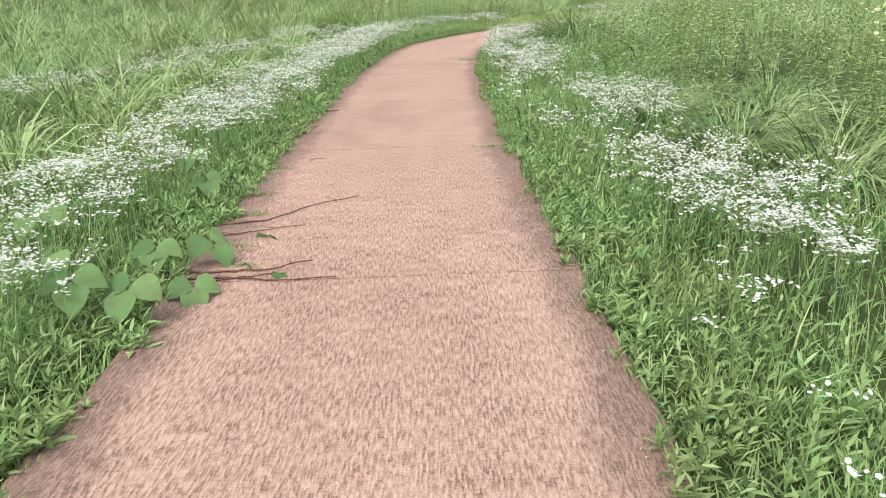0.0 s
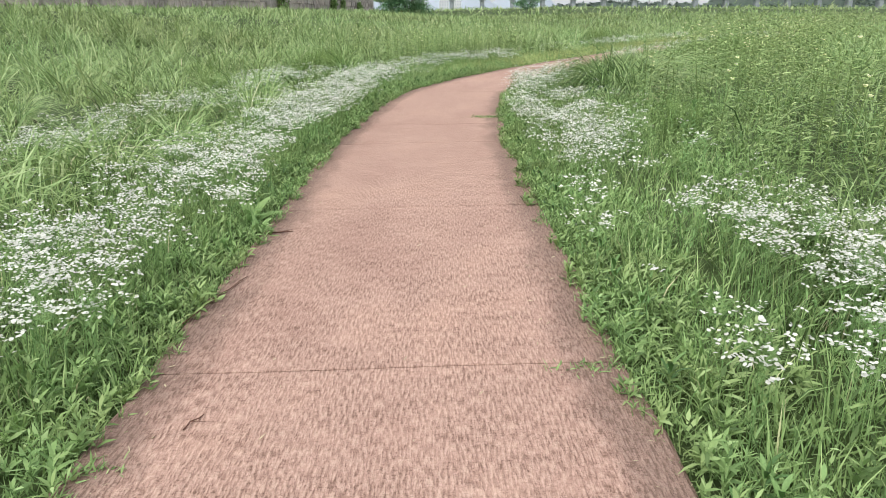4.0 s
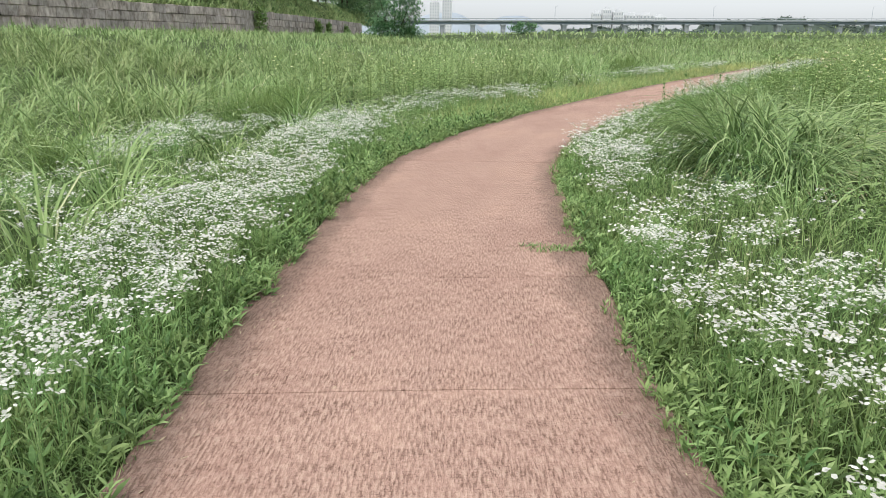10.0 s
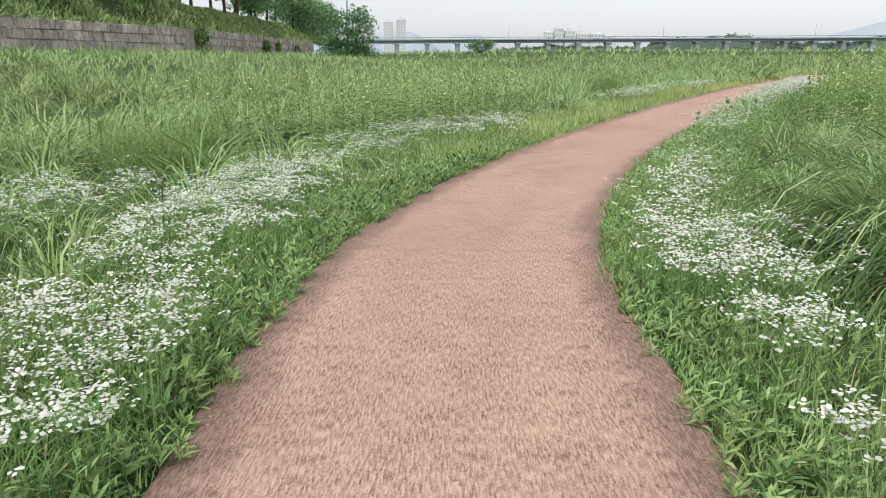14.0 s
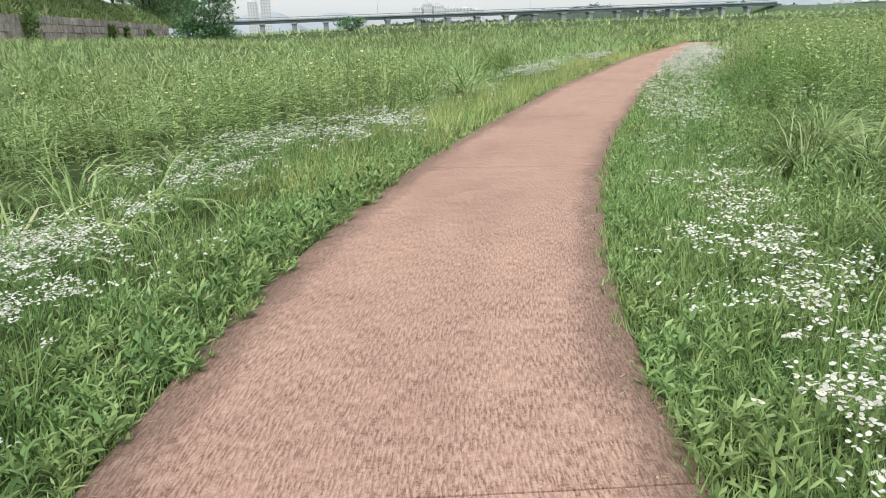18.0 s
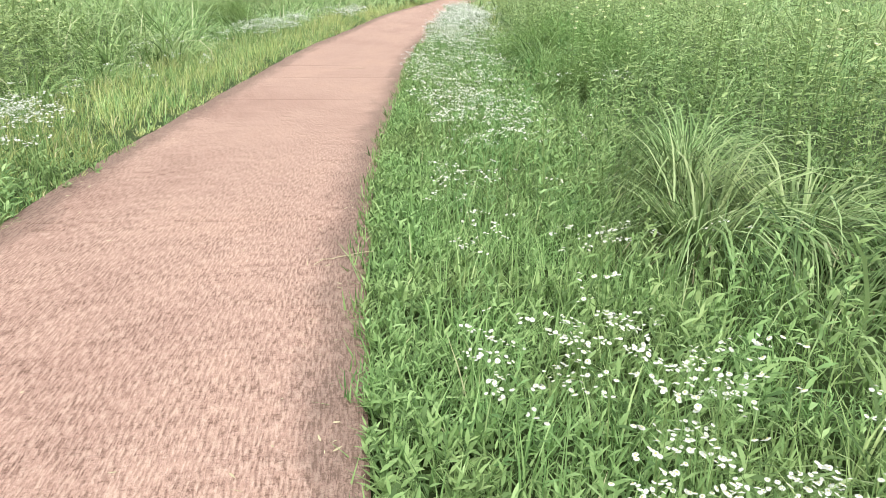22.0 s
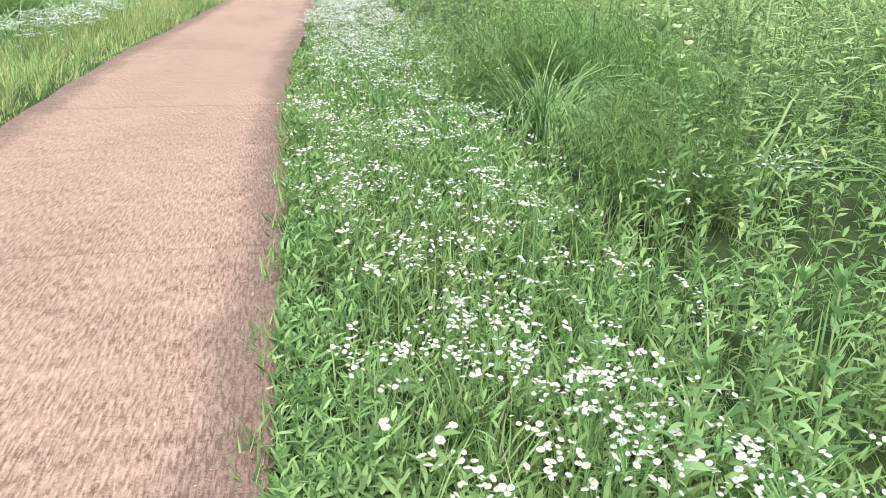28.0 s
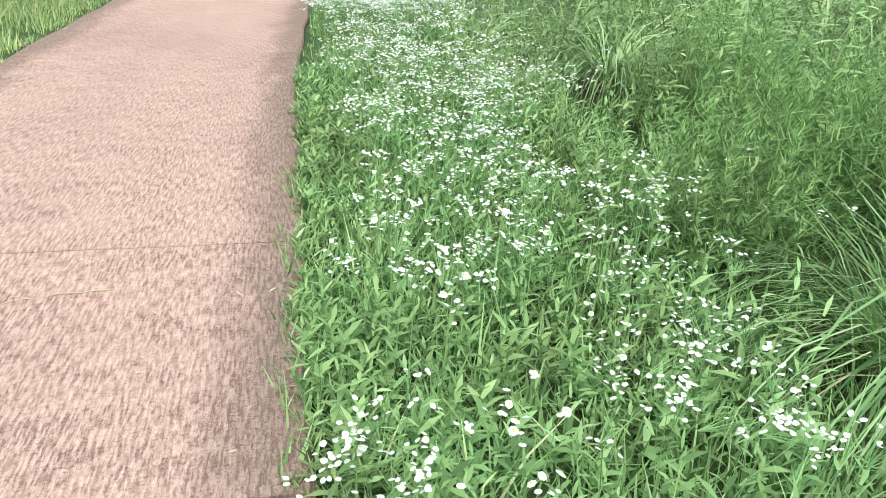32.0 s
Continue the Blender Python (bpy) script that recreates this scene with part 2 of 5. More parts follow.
M_CONC, n, l, b = material("bridge_concrete", 0.85)
pos = n.new("ShaderNodeNewGeometry").outputs["Position"]
l.new(ramp(n, l, grain(n, l, pos, (0.15, 0.15, 0.6), 4.0), [(0.3, (0.29, 0.32, 0.34)), (0.7, (0.43, 0.46, 0.475))]), b.inputs["Base Color"])
M_DECK, n, l, b = material("bridge_girder", 0.8)
pos = n.new("ShaderNodeNewGeometry").outputs["Position"]
l.new(ramp(n, l, grain(n, l, pos, (0.05, 0.05, 0.5), 3.0), [(0.3, (0.17, 0.22, 0.26)), (0.7, (0.26, 0.31, 0.35))]), b.inputs["Base Color"])
M_TOWER, n, l, b = material("pale_apartment_wall", 0.85)
pos = n.new("ShaderNodeNewGeometry").outputs["Position"]
l.new(ramp(n, l, grain(n, l, pos, 0.05), [(0.3, (0.64, 0.65, 0.67)), (0.7, (0.74, 0.75, 0.76))]), b.inputs["Base Color"])
M_PANE, n, l, b = material("window_glass", 0.2)
b.inputs["Base Color"].default_value = (0.46, 0.49, 0.53, 1)
M_BARK, n, l, b = material("bark", 0.9)
pos = n.new("ShaderNodeNewGeometry").outputs["Position"]
l.new(ramp(n, l, grain(n, l, pos, (14.0, 14.0, 3.0), 4.0), [(0.3, (0.035, 0.028, 0.022)), (0.7, (0.11, 0.09, 0.07))]), b.inputs["Base Color"])
M_TWIG, n, l, b = material("dry_twig", 0.85)
pos = n.new("ShaderNodeNewGeometry").outputs["Position"]
l.new(ramp(n, l, grain(n, l, pos, (60.0, 60.0, 60.0), 3.0), [(0.3, (0.10, 0.05, 0.04)), (0.7, (0.24, 0.13, 0.09))]), b.inputs["Base Color"])
M_STEM, n, l, b = material("green_stem", 0.7)
pos = n.new("ShaderNodeNewGeometry").outputs["Position"]
l.new(ramp(n, l, grain(n, l, pos, 25.0), [(0.3, (0.15, 0.24, 0.07)), (0.7, (0.28, 0.36, 0.14))]), b.inputs["Base Color"])
# The pale blue haze of distance is put into the hills' colour.
M_HILL, n, l, b = material("haze_tinted_hill", 1.0)
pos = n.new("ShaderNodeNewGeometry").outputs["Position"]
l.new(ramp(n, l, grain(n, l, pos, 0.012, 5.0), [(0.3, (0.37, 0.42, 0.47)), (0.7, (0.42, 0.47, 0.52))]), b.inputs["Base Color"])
M_WATER, n, l, b = material("river_water", 0.15)
b.inputs["Base Color"].default_value = (0.30, 0.36, 0.38, 1)
# The grey-blue cast of distant haze is put into these leaf colours.
M_HAZED_WOOD = leafy("far_wood", [(0, (0.075, 0.105, 0.09)), (1, (0.125, 0.16, 0.125))], patch=0.06)


# ---- geometry helpers ----
def np_mesh(name, verts, faces, mats=(), uvs=None, slots=None):
    """A mesh from arrays: verts (N, 3); faces, a list of index arrays (F, k)."""
    me = bpy.data.meshes.new(name)
    verts = np.asarray(verts, dtype=np.float32)
    me.vertices.add(len(verts))
    me.vertices.foreach_set("co", verts.ravel())
    faces = [np.asarray(f, dtype=np.int32) for f in faces if len(f)]
    loops = np.concatenate([f.ravel() for f in faces])
    sizes = np.concatenate([np.full(len(f), f.shape[1], dtype=np.int32) for f in faces])
    starts = np.concatenate(([0], np.cumsum(sizes)[:-1])).astype(np.int32)
    me.loops.add(len(loops))
    me.loops.foreach_set("vertex_index", loops)
    me.polygons.add(len(sizes))
    me.polygons.foreach_set("loop_start", starts)
    me.polygons.foreach_set("use_smooth", np.ones(len(sizes), dtype=bool))
    if slots is not None:
        me.polygons.foreach_set("material_index", np.asarray(slots, dtype=np.int32))
    for m in mats:
        me.materials.append(m)
    if uvs is not None:
        layer = me.uv_layers.new(name="UVMap")
        layer.data.foreach_set("uv", np.asarray(uvs, dtype=np.float32)[loops].ravel())
    me.update(calc_edges=True)
    me.validate()
    return me


GRASSY = (1.0, 0.92, 0.7)
LANCE = (0.25, 1.0, 0.75)
LEAF = (0.45, 1.0)
REEDY = (0.8, 1.0, 0.95, 0.8, 0.5)
ARCHED = (1.0, 0.95, 0.8, 0.5)


def ribbons(base, yaw, length, width, lean, curl, profile=GRASSY):
    """Blades or leaves as tapered strips that start at base, lean from upright and curl over. Returns verts and faces."""
    seg, count = len(profile), len(base)
    yaw, length, width, lean, curl = (np.broadcast_to(np.asarray(v, dtype=float), (count,)) for v in (yaw, length, width, lean, curl))
    out = np.stack([np.cos(yaw), np.sin(yaw), np.zeros(count)], 1)
    side = np.stack([-np.sin(yaw), np.cos(yaw), np.full(count, 0.25)], 1)
    p = np.array(base, dtype=float)
    stations = []
    for k in range(seg):
        stations.append(p + side * (width * profile[k] * 0.5)[:, None])
        stations.append(p - side * (width * profile[k] * 0.5)[:, None])
        a = lean + curl * (k + 0.5) / seg
        p = p + out * (np.sin(a) * length / seg)[:, None]
        p[:, 2] += np.cos(a) * length / seg
    stations.append(p)
    per = 2 * seg + 1
    verts = np.stack(stations, 1).reshape(-1, 3)
    first = np.arange(count)[:, None] * per
    quads = [np.concatenate([first + 2 * k, first + 2 * k + 1, first + 2 * k + 3, first + 2 * k + 2], 1) for k in range(seg - 1)]
    tri = np.concatenate([first + 2 * seg - 2, first + 2 * seg - 1, first + 2 * seg], 1)
    return verts, (np.concatenate(quads) if quads else np.zeros((0, 4), int)), tri


def gathered(pieces):
    """Joins several (verts, quads, tris)."""
    vs, qs, ts, at = [], [], [], 0
    for v, q, t in pieces:
        vs.append(v), qs.append(q + at), ts.append(t + at)
        at += len(v)
    return np.concatenate(vs), np.concatenate(qs), np.concatenate(ts)


def heads(at, size, tilt=0.35, sides=6):
    """Small daisy heads: a rayed white rim round a raised disc. Returns the rim's and the disc's verts, quads, tris."""
    count = len(at)
    nrm = np.stack([rng.normal(0, tilt, count), rng.normal(0, tilt, count), np.ones(count)], 1)
    nrm /= np.linalg.norm(nrm, axis=1)[:, None]
    u = np.cross(nrm, [1.0, 0.13, 0.0])
    u /= np.linalg.norm(u, axis=1)[:, None]
    w = np.cross(nrm, u)
    none = np.zeros((0, 4), int)

    def fan(number, reach, lift, peak):
        ang = np.arange(number) * 2 * np.pi / number + 0.3
        r = (reach * size)[:, None] * ((0.94 + 0.12 * rng.random((count, number))) if number > 8 else (0.8 + 0.35 * rng.random((count, number)))) * (np.where(np.arange(number) % 2 == 0, 1.0, 0.86) if number > 8 else 1.0)
        ring = at[:, None, :] + (np.cos(ang)[None, :, None] * u[:, None, :] + np.sin(ang)[None, :, None] * w[:, None, :]) * r[:, :, None] + nrm[:, None, :] * (lift * size)[:, None, None]
        v = np.concatenate([ring, (at + nrm * (peak * size)[:, None])[:, None, :]], 1).reshape(-1, 3)
        f = np.arange(count)[:, None] * (number + 1)
        return v, none, np.concatenate([np.concatenate([f + k, f + (k + 1) % number, f + number], 1) for k in range(number)])

    return fan(sides, 0.5, -0.06, 0.10), fan(6 if sides > 8 else 3, 0.17, 0.09, 0.18)


def part(name, me, parent, label=""):
    ob = new(name, me)
    ob.parent = parent
    return tagged(ob, label) if label else ob


def box_mesh(name, size, mat, bevel=0.0, origin=(0, 0, 0)):
    bm = bmesh.new()
    bmesh.ops.create_cube(bm, size=1.0)
    for v in bm.verts:
        v.co = Vector((v.co.x * size[0] + origin[0], v.co.y * size[1] + origin[1], v.co.z * size[2] + origin[2]))
    if bevel:
        bmesh.ops.bevel(bm, geom=bm.edges[:], offset=bevel, segments=1, affect="EDGES")
    me = bpy.data.meshes.new(name)
    bm.to_mesh(me)
    bm.free()
    me.materials.append(mat)
    return me


def tube(points, radii, sides=6):
    """A tapered tube along points. Returns verts, quads, tris."""
    pts, vs, qs = [Vector(p) for p in points], [], []
    for k, p in enumerate(pts):
        d = (pts[min(k + 1, len(pts) - 1)] - pts[max(k - 1, 0)]).normalized()
        u = d.cross(Vector((0.31, 0.2, 0.93))).normalized()
        w = d.cross(u)
        for s in range(sides):
            a = 2 * math.pi * s / sides
            vs.append(p + (u * math.cos(a) + w * math.sin(a)) * radii[k])
    for k in range(len(pts) - 1):
        for s in range(sides):
            a, c = k * sides + s, k * sides + (s + 1) % sides
            qs.append((a, c, c + sides, a + sides))
    vs.append(pts[-1])
    top = (len(pts) - 1) * sides
    ts = [(top + s, top + (s + 1) % sides, len(vs) - 1) for s in range(sides)]
    return np.array([tuple(v) for v in vs]), np.array(qs), np.array(ts)


# ---- the path's line ----
HALF = 1.12
TILT = 0.0332
CENTRE = [
    (1.90, -9), (1.80, -3), (1.80, 1), (1.59, 5), (1.47, 9), (1.39, 13), (1.51, 16), (1.71, 18.5), (2.31, 21), (3.08, 23), (3.98, 25), (5.01, 27), (6.13, 29), (7.54, 31.5), (9.54, 35), (12.08, 39), (15.15, 44), (19.10, 50), (23.50, 56), (27.60, 61), (33.00, 67),
]
_c = np.array(CENTRE)
_k = np.concatenate(([0], np.cumsum(np.hypot(*np.diff(_c, axis=0).T))))


def smooth_line(knots, values, x):
    """Cubic through the knots with slopes taken from the neighbours."""
    slope = np.gradient(values, knots)
    i = np.clip(np.searchsorted(knots, x) - 1, 0, len(knots) - 2)
    h = knots[i + 1] - knots[i]
    u = (x - knots[i]) / h
    return (values[i] * (2 * u**3 - 3 * u**2 + 1) + values[i + 1] * (3 * u**2 - 2 * u**3)
            + slope[i] * h * (u**3 - 2 * u**2 + u) + slope[i + 1] * h * (u**3 - u**2))


_fine = np.linspace(0, _k[-1], 1200)
LINE = np.stack([smooth_line(_k, _c[:, 0], _fine), smooth_line(_k, _c[:, 1], _fine)], 1)
LINE_S = np.concatenate(([0], np.cumsum(np.hypot(*np.diff(LINE, axis=0).T))))
TAN = np.gradient(LINE, axis=0)
TAN /= np.linalg.norm(TAN, axis=1)[:, None]


def on_path(s, off):
    """World x, y at s metres along the path and off metres to its right."""
    x, y = np.interp(s, LINE_S, LINE[:, 0]), np.interp(s, LINE_S, LINE[:, 1])
    tx, ty = np.interp(s, LINE_S, TAN[:, 0]), np.interp(s, LINE_S, TAN[:, 1])
    return np.stack([x + ty * off, y - tx * off], -1)


def path_place(xy):
    """How far along the path and to its right each point lies."""
    xy = np.asarray(xy, dtype=float)
    s, off = np.empty(len(xy)), np.empty(len(xy))
    for a in range(0, len(xy), 4000):
        q = xy[a:a + 4000]
        d = q[:, None, :] - LINE[None, ::4, :]
        k = np.argmin((d**2).sum(2), 1) * 4
        v = q - LINE[k]
        s[a:a + 4000] = LINE_S[k] + (v * TAN[k]).sum(1)
        off[a:a + 4000] = v[:, 0] * TAN[k][:, 1] - v[:, 1] * TAN[k][:, 0]
    return s, off


def wave(x, y, f, seed=0.0):
    """A cheap smooth field between 0 and 1."""
    v = np.sin(f * (x * 1.0 + 0.7 * y) + seed) + np.sin(f * (1.7 * y - 0.9 * x) + 2.3 * seed + 1) + np.sin(f * (2.3 * x + 1.1 * y) - seed) * 0.6
    return np.clip(0.5 + v / 4.4, 0, 1)


def ground_z(x, y):
    """The meadow leans a little across the path, and rises towards the walled bank."""
    x, y = np.asarray(x, dtype=float), np.asarray(y, dtype=float)
    near = TILT * np.where(x > 0, 18 * np.tanh(x / 18), 6 * np.tanh(x / 6))
    to_wall = np.where(y < 77.8, (x + 15.1) * 0.95 - (y - 77.8) * 0.311, x + 14.6)
    rise = np.clip((32 - to_wall) / 30, 0, 1) * np.clip((np.hypot(x - 2, y - 12) - 14) / 26, 0, 1)
    far = np.clip((np.hypot(x - 6, y - 20) - 33) / 65, 0, 1)
    return near + np.maximum(2.15 * far * far * (3 - 2 * far), 1.9 * rise * rise * (3 - 2 * rise))


# ---- ground and path ----
def grid_axis(limit, fine_to):
    near = np.linspace(-fine_to, fine_to, 81)
    far = fine_to + np.linspace(0, 1, 26)[1:] ** 2.2 * (limit - fine_to)
    return np.concatenate([-far[::-1], near, far])


gx, gy = np.meshgrid(grid_axis(2500, 60) + 5, grid_axis(2500, 60) + 30)
gz = ground_z(gx, gy) - 0.035 + 0.05 * (wave(gx, gy, 0.9) - 0.5)
_, goff = path_place(np.stack([gx.ravel(), gy.ravel()], 1))
gz = np.where((np.abs(goff) < 2.4).reshape(gx.shape), ground_z(gx, gy) - 0.05, gz)
rows_n, cols_n = gx.shape
idx = np.arange(rows_n * cols_n).reshape(rows_n, cols_n)
quads = np.stack([idx[:-1, :-1], idx[:-1, 1:], idx[1:, 1:], idx[1:, :-1]], -1).reshape(-1, 4)
tagged(new("ground", np_mesh("ground", np.stack([gx, gy, gz], -1).reshape(-1, 3), [quads], [M_GROUND])), "dark damp soil under meadow plants", "ground", kind="structure")

JOINT_AT = [(1.85, -1.2), (1.85, 2.53), (1.6, 6.02), (1.5, 9.13), (1.38, 12.58), (1.39, 14.3), (1.82, 19.33), (4.3, 25.1), (6.55, 29.2), (7.50, 31.0), (8.0, 32.4), (12.6, 39.3), (16.3, 45.2), (19.8, 51.0), (24.0, 56.7)]
PATH_END = float(path_place(np.array([[26.6, 59.8]]))[0][0])
JOINTS = [0.8, *path_place(np.array(JOINT_AT))[0], PATH_END]


def strip(s0, s1, half, top, depth, step=0.3, wobble=0.0):
    """A slab that follows the path from s0 to s1. Returns verts, faces and uvs."""
    ss = np.linspace(s0, s1, max(2, int((s1 - s0) / step) + 1))
    offs = np.array([-1, -0.985, -0.6, -0.2, 0.2, 0.6, 0.985, 1]) * half
    lift = np.array([-0.012, 0, 0, 0, 0, 0, 0, -0.012])
    vs, us = [], []
    for k, s in enumerate(ss):
        o = offs + np.where(np.abs(offs) > half * 0.9, wobble * np.sin(3.1 * s + np.sign(offs) + 1.7 * np.sin(1.3 * s)), 0)
        xy = on_path(np.full(len(o), s), o)
        z = ground_z(xy[:, 0], xy[:, 1]) + top + lift + 0.003 * np.sin(2.1 * s + 3 * o)
        vs.append(np.concatenate([np.column_stack([xy, z]), [[xy[-1, 0], xy[-1, 1], z[-1] - depth], [xy[0, 0], xy[0, 1], z[0] - depth]]]))
        us.append(np.column_stack([np.concatenate([o, [half, -half]]), np.full(len(o) + 2, s)]))
    w = len(offs) + 2
    i = np.arange(len(ss) * w).reshape(len(ss), w)
    j = np.roll(i, -1, axis=1)
    q = np.stack([i[:-1], j[:-1], j[1:], i[1:]], -1).reshape(-1, 4)
    caps = np.stack([i[0][::-1], i[-1]])
    return np.concatenate(vs), [q, caps], np.concatenate(us)


v, f, u = strip(0.2, PATH_END, HALF - 0.02, -0.016, 0.04, 0.6)
path = tagged(new("path", np_mesh("path", v, f, [M_BED], u)), "red brushed concrete footpath with dirty edges", "path", kind="structure")
for a, c in zip(JOINTS[:-1], JOINTS[1:]):
    v, f, u = strip(a + 0.0055, c - 0.0055, HALF, 0.0, 0.06, 0.3, 0.012)
    me = np_mesh("slab", v, f, [M_PATH], u)
    me.polygons.foreach_set("use_smooth", np.zeros(len(me.polygons), dtype=bool))
    part("slab", me, path)


# ---- plants as bunches of blades ----
def lay(name, pieces, mat, label, category="grass"):
    v, q, t = gathered(pieces)
    return tagged(new(name, np_mesh(name, v, [q, t], [mat])), label, category, kind="stuff")


def scatter(s0, s1, o0, o1, per_m2, side=0):
    """Random points beside the path: between o0 and o1 metres from its centre line, on both sides or one."""
    count = int((s1 - s0) * (o1 - o0) * per_m2 * (2 if side == 0 else 1))
    s = rng.uniform(s0, s1, count)
    o = rng.uniform(o0, o1, count) * (rng.choice((-1.0, 1.0), count) if side == 0 else side)
    xy = on_path(s, o)
    return np.column_stack([xy, ground_z(xy[:, 0], xy[:, 1]) - 0.03]), s, o


def inside(p):
    """Keeps points that no other stretch of the path covers."""
    _, o = path_place(p[:, :2])
    return np.abs(o) > HALF + 0.02


# Patches of white fleabane: metres along the path and to its right, reach along and across, how dense.
LEFT_START = [
    (11.0, -1.6, 0.52, 0.30, 1.0), (12.9, -2.0, 1.16, 0.53, 1.0), (14.8, -1.6, 0.36, 0.26, 1.0), (15.7, -1.9, 1.30, 0.58, 1.0), (17.3, -1.3, 0.41, 0.20, 0.9), (17.9, -1.5, 0.38, 0.27, 0.7),
    (18.2, -4.9, 1.30, 0.65, 0.3), (18.6, -1.8, 1.30, 0.59, 1.0), (20.6, -4.1, 1.30, 0.61, 0.5), (20.5, -1.5, 0.44, 0.25, 0.9), (21.9, -1.6, 1.30, 0.70, 1.0), (23.0, -4.0, 1.14, 0.58, 0.5),
    (23.5, -1.8, 1.30, 0.70, 1.0), (23.1, -1.5, 0.45, 0.32, 1.0), (24.2, -1.9, 1.30, 0.63, 1.0), (24.5, -3.6, 0.87, 0.49, 0.4),
]
LEFT_EDGE = [(20.9, -1.5, 0.5, 0.3, 0.9), (21.4, -1.35, 0.7, 0.26, 0.9), (22.3, -1.5, 0.9, 0.33, 1.0), (23.2, -1.45, 0.7, 0.26, 0.8)]
LEFT_BEND = [
    (25.6, -1.7, 1.30, 0.55, 0.9), (27.7, -4.1, 0.86, 0.60, 0.6), (28.1, -2.1, 1.30, 0.65, 0.9), (28.1, -1.7, 0.25, 0.28, 0.5), (28.4, -4.6, 1.30, 0.60, 0.5), (29.1, -2.2, 1.30, 0.52, 0.9),
    (29.0, -3.9, 0.79, 0.60, 0.6), (29.8, -2.6, 1.30, 0.66, 0.9), (31.2, -2.3, 0.29, 0.23, 0.7), (32.5, -2.5, 0.42, 0.35, 0.8), (33.3, -2.8, 1.30, 0.56, 0.7), (35.2, -3.0, 1.30, 0.56, 0.7),
    (35.9, -2.1, 1.30, 0.64, 0.9), (48.0, -2.2, 2.20, 0.60, 0.7), (53.7, -1.2, 2.20, 0.53, 0.7),
]
RIGHT_START = [
    (9.7, 1.5, 0.14, 0.14, 0.5), (10.0, 1.3, 0.18, 0.21, 0.5), (11.1, 2.0, 0.53, 0.29, 1.0), (12.4, 2.1, 1.03, 0.56, 1.0), (14.2, 1.4, 0.16, 0.14, 0.5), (14.3, 1.8, 0.22, 0.17, 0.7),
    (15.5, 2.3, 1.04, 0.42, 1.0), (16.1, 2.3, 0.84, 0.49, 1.0), (16.2, 1.2, 0.35, 0.14, 0.5), (16.6, 1.2, 0.14, 0.14, 0.6), (17.7, 1.1, 0.20, 0.14, 0.5), (18.1, 1.7, 0.42, 0.30, 0.5),
    (19.0, 1.6, 0.51, 0.31, 0.9), (19.2, 1.3, 0.19, 0.14, 0.8), (20.6, 1.9, 1.30, 0.48, 0.9), (20.3, 1.4, 0.17, 0.14, 0.6), (21.0, 2.0, 0.96, 0.34, 0.9),
]
RIGHT_EDGE = [(21.3, 1.4, 0.4, 0.22, 0.5), (22.0, 1.4, 0.5, 0.26, 0.6), (23.1, 1.6, 0.5, 0.3, 0.6), (22.4, 1.9, 0.8, 0.3, 0.6)]
RIGHT_MIDDLE = [
    (21.8, 1.9, 0.73, 0.36, 0.9), (22.2, 1.0, 0.14, 0.14, 0.7), (22.8, 1.3, 0.40, 0.19, 0.9), (23.4, 1.3, 0.27, 0.25, 0.8), (24.4, 1.3, 0.22, 0.14, 0.7), (24.5, 2.1, 0.47, 0.30, 0.5),
    (25.1, 1.1, 0.14, 0.14, 0.7), (25.6, 1.6, 0.40, 0.29, 0.9), (27.1, 1.7, 1.30, 0.47, 0.9), (28.2, 1.6, 0.30, 0.14, 0.5), (28.9, 1.3, 0.21, 0.14, 0.6), (29.6, 1.8, 0.88, 0.29, 0.8),
    (29.9, 1.5, 0.15, 0.14, 0.8), (30.4, 1.5, 0.19, 0.14, 0.8), (31.3, 1.9, 0.95, 0.24, 0.9), (32.1, 1.9, 0.31, 0.21, 0.8),
]
RIGHT_BEND = [
    (32.3, 1.5, 0.26, 0.15, 0.6), (32.4, 2.1, 0.14, 0.14, 0.6), (32.5, 1.2, 0.14, 0.14, 0.8), (32.9, 1.5, 0.14, 0.14, 0.4), (33.1, 1.7, 0.14, 0.14, 0.6), (33.2, 2.1, 0.18, 0.14, 0.7),
    (33.5, 1.4, 0.16, 0.14, 0.5), (34.0, 1.3, 0.14, 0.14, 0.7), (34.3, 1.6, 0.14, 0.14, 0.7), (34.6, 1.6, 0.14, 0.14, 0.6), (35.2, 1.4, 0.26, 0.21, 0.5), (36.3, 2.0, 1.16, 0.29, 0.8),
    (36.9, 1.8, 1.30, 0.41, 0.8), (36.9, 2.0, 0.14, 0.14, 0.9), (37.1, 1.3, 0.14, 0.14, 0.7), (37.2, 1.7, 0.16, 0.20, 1.0), (37.5, 1.4, 0.14, 0.18, 0.9),
]
